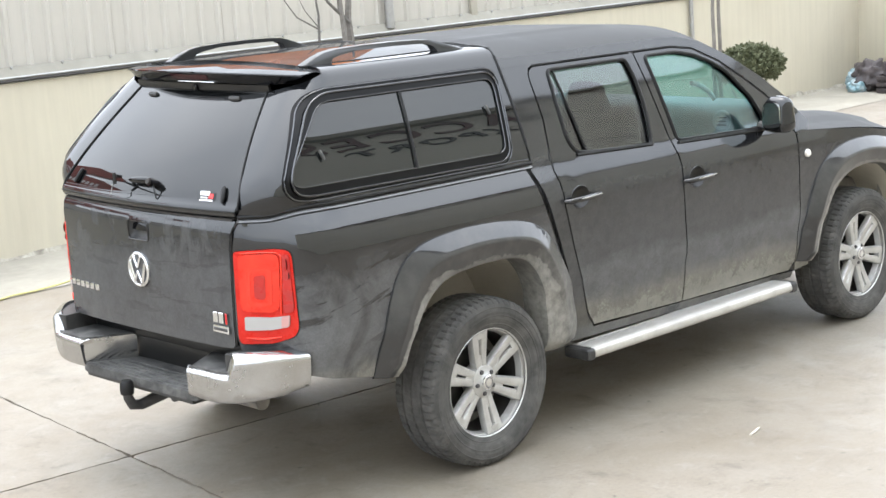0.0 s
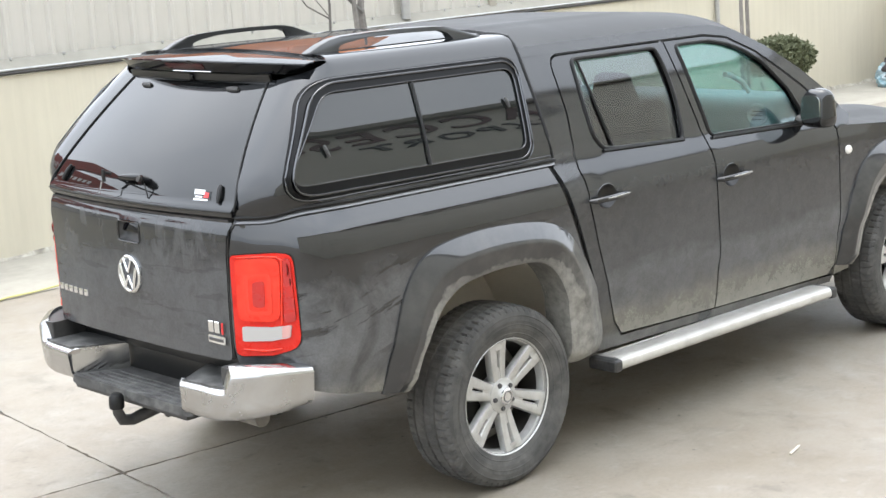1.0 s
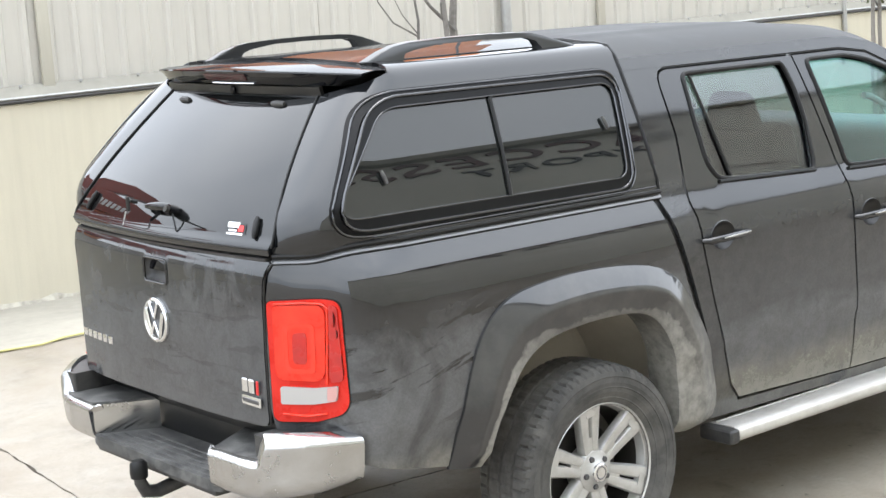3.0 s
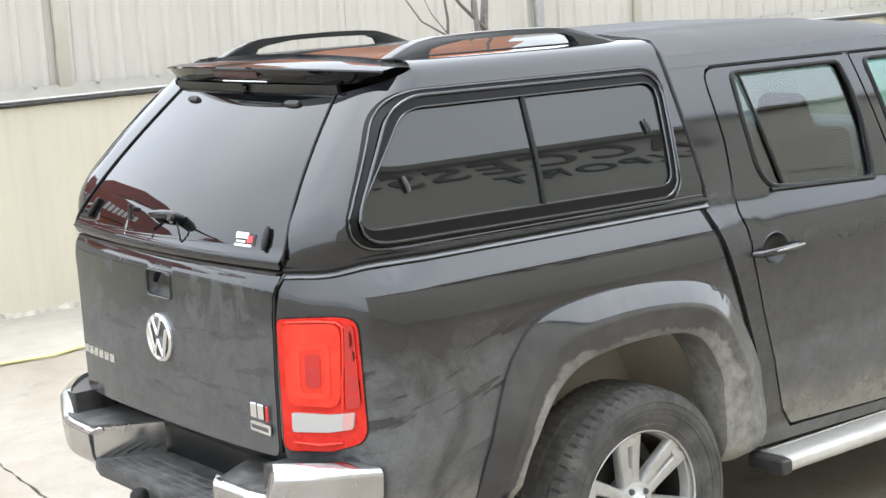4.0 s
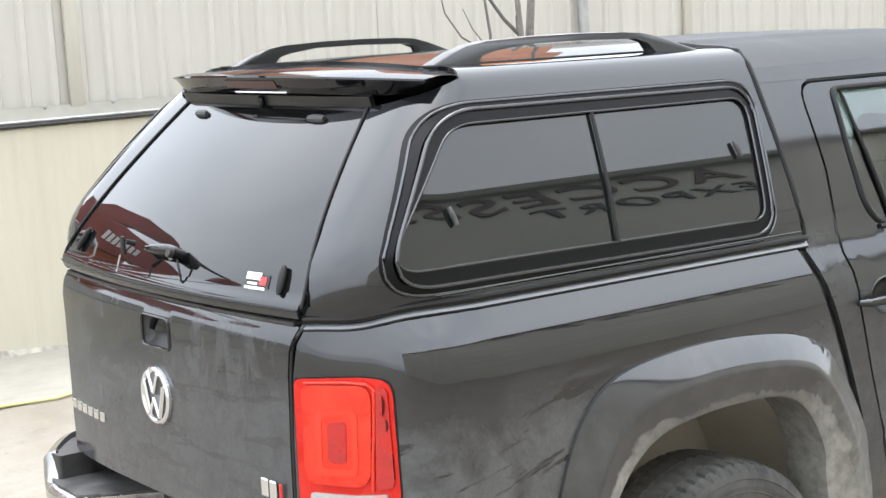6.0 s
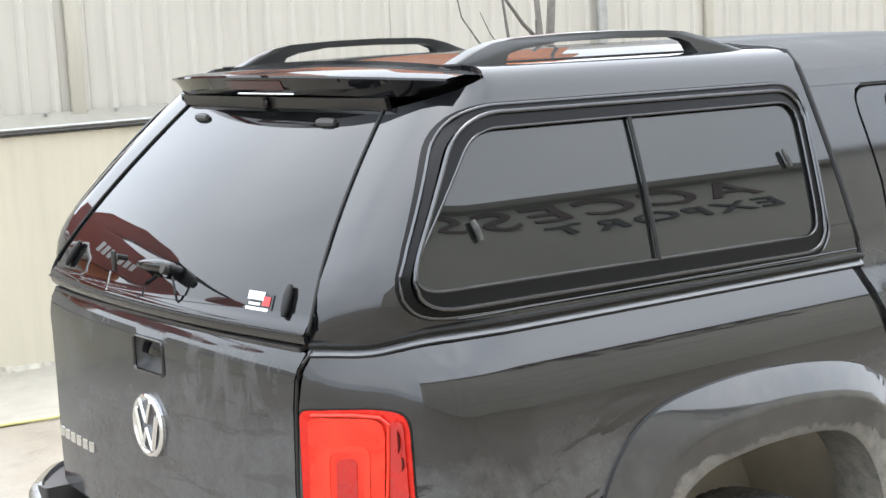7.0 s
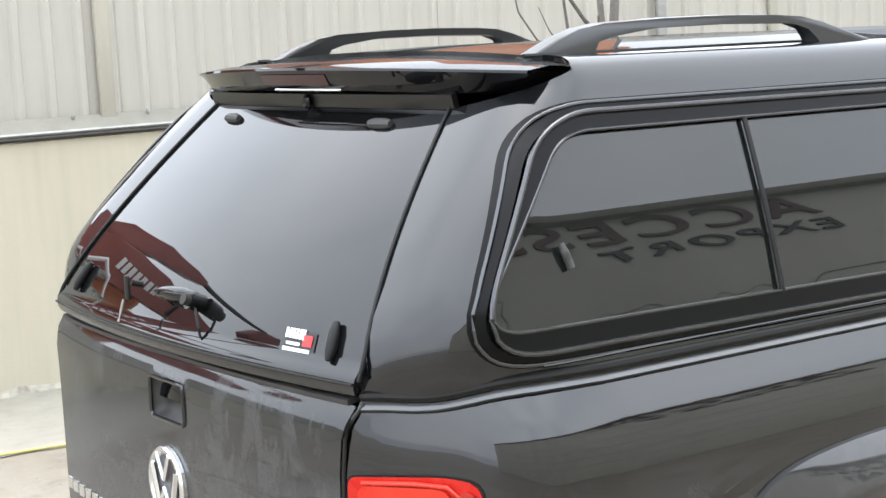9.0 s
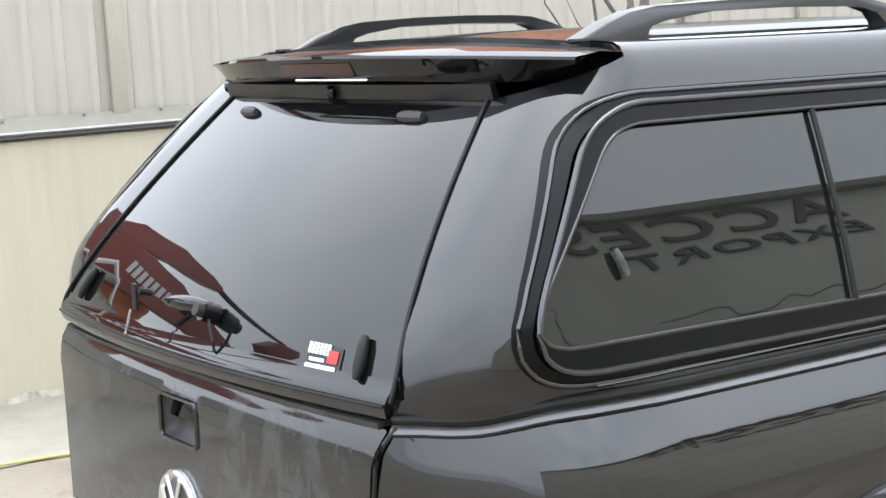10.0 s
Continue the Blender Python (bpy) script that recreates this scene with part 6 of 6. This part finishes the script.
# wood scrap on the ground
chip = part("wood_splinter", box((0.11, 0.012, 0.008), (0, 0, 0.005), 0.002, 1), mat("pale_wood", (0.6, 0.56, 0.48), 0.8), None)
chip.matrix_world = pose(1.02, -1.62, 0.0, 0, 0, 14)
tagged(chip, "pale wood splinter lying on concrete", "splinter")

# ---- what stands behind the camera, seen in the truck's glass ----
SIGN_RED = mat("sign_red", (0.07, 0.010, 0.010), 0.5)
SIGN_BLACK = mat("sign_black", (0.02, 0.02, 0.02), 0.5)
ORANGE = dusty("machine_orange", (0.25, 0.035, 0.016), (0.16, 0.04, 0.022), 0.4, 0.5, 3.0, 0, 0.3)
LOADER_ORANGE = dusty("loader_orange", (0.62, 0.20, 0.055), (0.42, 0.16, 0.07), 0.4, 0.5, 3.0, 0, 0.3)
HALL = plaster("hall_wall_beige", (0.583, 0.568, 0.490), (0.496, 0.481, 0.408), 0.5)
BY = -9.5
hall = part("wall_south", box((60, 0.3, 8.3), (12, BY - 0.15, 4.15), 0.02), HALL, None)
tagged(hall, "beige hall front with painted lettering", "wall", kind="structure")
part("roof_edge", box((60.4, 0.5, 0.18), (12, BY - 0.1, 8.36), 0.03), FLASH, hall)
for k in range(4):
    part("wall_joint", box((60, 0.02, 0.03), (12, BY + 0.006, 1.6 + 1.3 * k)), FLASH, hall)


def words(name, text, size, at, material, parent, spacing=1.0):
    c = bpy.data.curves.new(name, "FONT")
    c.body, c.size, c.extrude, c.space_character, c.align_x = text, size, 0.02, spacing, "CENTER"
    c.offset = 0.012 * size
    tmp = new("tmp_text", c)
    bpy.context.view_layer.update()
    me = bpy.data.meshes.new_from_object(tmp.evaluated_get(bpy.context.evaluated_depsgraph_get()))
    bpy.data.objects.remove(tmp)
    me.materials.clear()
    me.materials.append(material)
    ob = new(name, me)
    ob.parent = parent
    ob.matrix_local = at
    return ob


SX, SZ = 9.3, 7.62
tagged(words("sign_letters", "ACCESS.", 0.90, pose(SX, BY + 0.03, SZ, 90, 0, 180) @ Matrix.Diagonal((1.4, 0.95, 1, 1)), SIGN_RED, hall, 1.2), "dark red painted word")
tagged(words("sign_letters", "EXPORT", 0.60, pose(SX + 0.9, BY + 0.03, SZ - 0.62, 90, 0, 180) @ Matrix.Diagonal((1.4, 0.95, 1, 1)), SIGN_BLACK, hall, 1.25), "black painted word")

# orange digger beyond the fence
digger = thing("excavator", "orange tracked excavator with a raised boom beyond the fence", "excavator", m=pose(0.6, 9.2, 0))


def beam(points, widths, depth, material, name, parent, label=""):
    """A box-section arm along points in the x-z plane."""
    pts, up, down = [Vector((p[0], 0, p[1])) for p in points], [], []
    for i, p in enumerate(pts):
        d = (pts[min(i + 1, len(pts) - 1)] - pts[max(i - 1, 0)]).normalized()
        n = Vector((-d.z, 0, d.x))
        up.append(p + n * widths[i] / 2)
        down.append(p - n * widths[i] / 2)
    loop = up + down[::-1]
    bm = slab([(q.x, q.z) for q in loop], lambda x, z: (x, -depth / 2, z), lambda x, z: (x, depth / 2, z))
    bmesh.ops.bevel(bm, geom=[e for e in bm.edges], offset=0.03, segments=2, profile=0.5, affect="EDGES")
    return part(name, bm, material, parent, label)


boom = beam([(-0.2, 1.5), (-1.1, 2.5), (-2.2, 3.25), (-3.1, 3.75), (-4.4, 4.2), (-5.8, 4.4), (-7.2, 4.3)], [0.6, 0.75, 0.85, 0.9, 0.95, 0.85, 0.5], 0.5, ORANGE, "boom", digger, "orange boom")
for k in range(7):
    part("raised_bar", box((0.18, 0.02, 0.26), (-2.85 - 0.25 * k, -0.262, 3.66 + 0.085 * k), 0.01, 1, (0, 19, 0)), WHITE, boom, "white painted bar")
beam([(-1.3, 3.2), (-2.0, 3.8), (-3.4, 4.75), (-4.6, 5.3), (-5.1, 5.5)], [0.22, 0.34, 0.40, 0.32, 0.14], 0.35, ORANGE, "stick", digger, "orange stick")
beam([(-5.0, 5.48), (-6.4, 5.85), (-7.9, 6.2)], [0.12, 0.11, 0.10], 0.12, STEEL_DARK, "link_rod", digger, "dark link rod")
beam([(-7.7, 5.3), (-8.0, 5.75), (-8.4, 6.1)], [0.5, 0.9, 0.4], 0.6, ORANGE, "bucket", digger, "dark red bucket")
part("ram", tube([(-1.6, -0.3, 2.6), (-3.0, -0.3, 3.3)], 0.09, 10), STEEL, digger, "hydraulic ram")
part("ram_hose", tube([(-1.9, -0.4, 2.9), (-2.4, -0.5, 3.3), (-3.0, -0.48, 3.25), (-3.5, -0.42, 2.8)], 0.05, 8), WHITE, digger, "pale hydraulic hose")
part("upper_body", box((2.6, 2.2, 1.1), (1.1, 0, 1.45), 0.12, 3), ORANGE, digger, "orange engine housing")
part("cab", box((1.3, 0.9, 1.9), (0.1, 0.75, 2.6), 0.10, 3, None, (0.9, 0.9)), ORANGE, digger)
part("mudguard", box((3.0, 0.7, 1.5), (-3.3, 0.9, 3.2), 0.3, 4), LOADER_ORANGE, digger, "pale orange side panel")
part("cab_window", box((1.0, 0.02, 0.8), (0.1, 0.285, 3.0), 0.01), SMOKE, digger)
part("counterweight", box((0.6, 2.3, 0.9), (2.5, 0, 1.35), 0.2, 4), STEEL_DARK, digger)
for y in (-0.95, 0.95):
    part("track", slab(rounded([(-1.3, 0.0), (1.9, 0.0), (2.2, 0.4), (1.9, 0.8), (-1.3, 0.8), (-1.6, 0.4)], 0.25), lambda x, z, y=y: (x, y - 0.25, z), lambda x, z, y=y: (x, y + 0.25, z)), STEEL_DARK, digger, "steel track")

# orange loader further along the fence
loader = thing("loader", "orange wheel loader beyond the fence", "loader", m=pose(7.2, 10.0, 0))
part("body", box((3.3, 1.9, 2.2), (-0.5, 0, 2.45), 0.15, 3), LOADER_ORANGE, loader)
part("cab", box((1.7, 1.6, 1.2), (0.7, 0, 4.1), 0.12, 3, None, (0.9, 0.9)), LOADER_ORANGE, loader)
part("bucket", box((1.6, 2.2, 1.2), (-3.2, 0, 4.2), 0.1, 2, (0, 20, 0)), LOADER_ORANGE, loader)
beam([(-1.2, 2.8), (-2.2, 3.5), (-3.0, 4.0)], [0.35, 0.35, 0.3], 0.4, STEEL_DARK, "arm", loader)
for x in (-0.9, 1.0):
    for y in (-0.95, 0.95):
        w = part("wheel", lathe([(0.0, -0.25), (0.55, -0.25), (0.68, -0.18), (0.70, 0.0), (0.68, 0.18), (0.55, 0.25), (0.0, 0.25)], 28), TYRE, loader)
        w.location = (x, y, 0.70)

# unseen pale wall, added so the canopy roof reflects less open sky
far = part("backdrop_wall", box((120, 0.3, 4.8), (10, 24, 2.4), 0.02), CLAD, None)
tagged(far, "unseen pale backdrop wall in the distance", "wall", kind="structure")
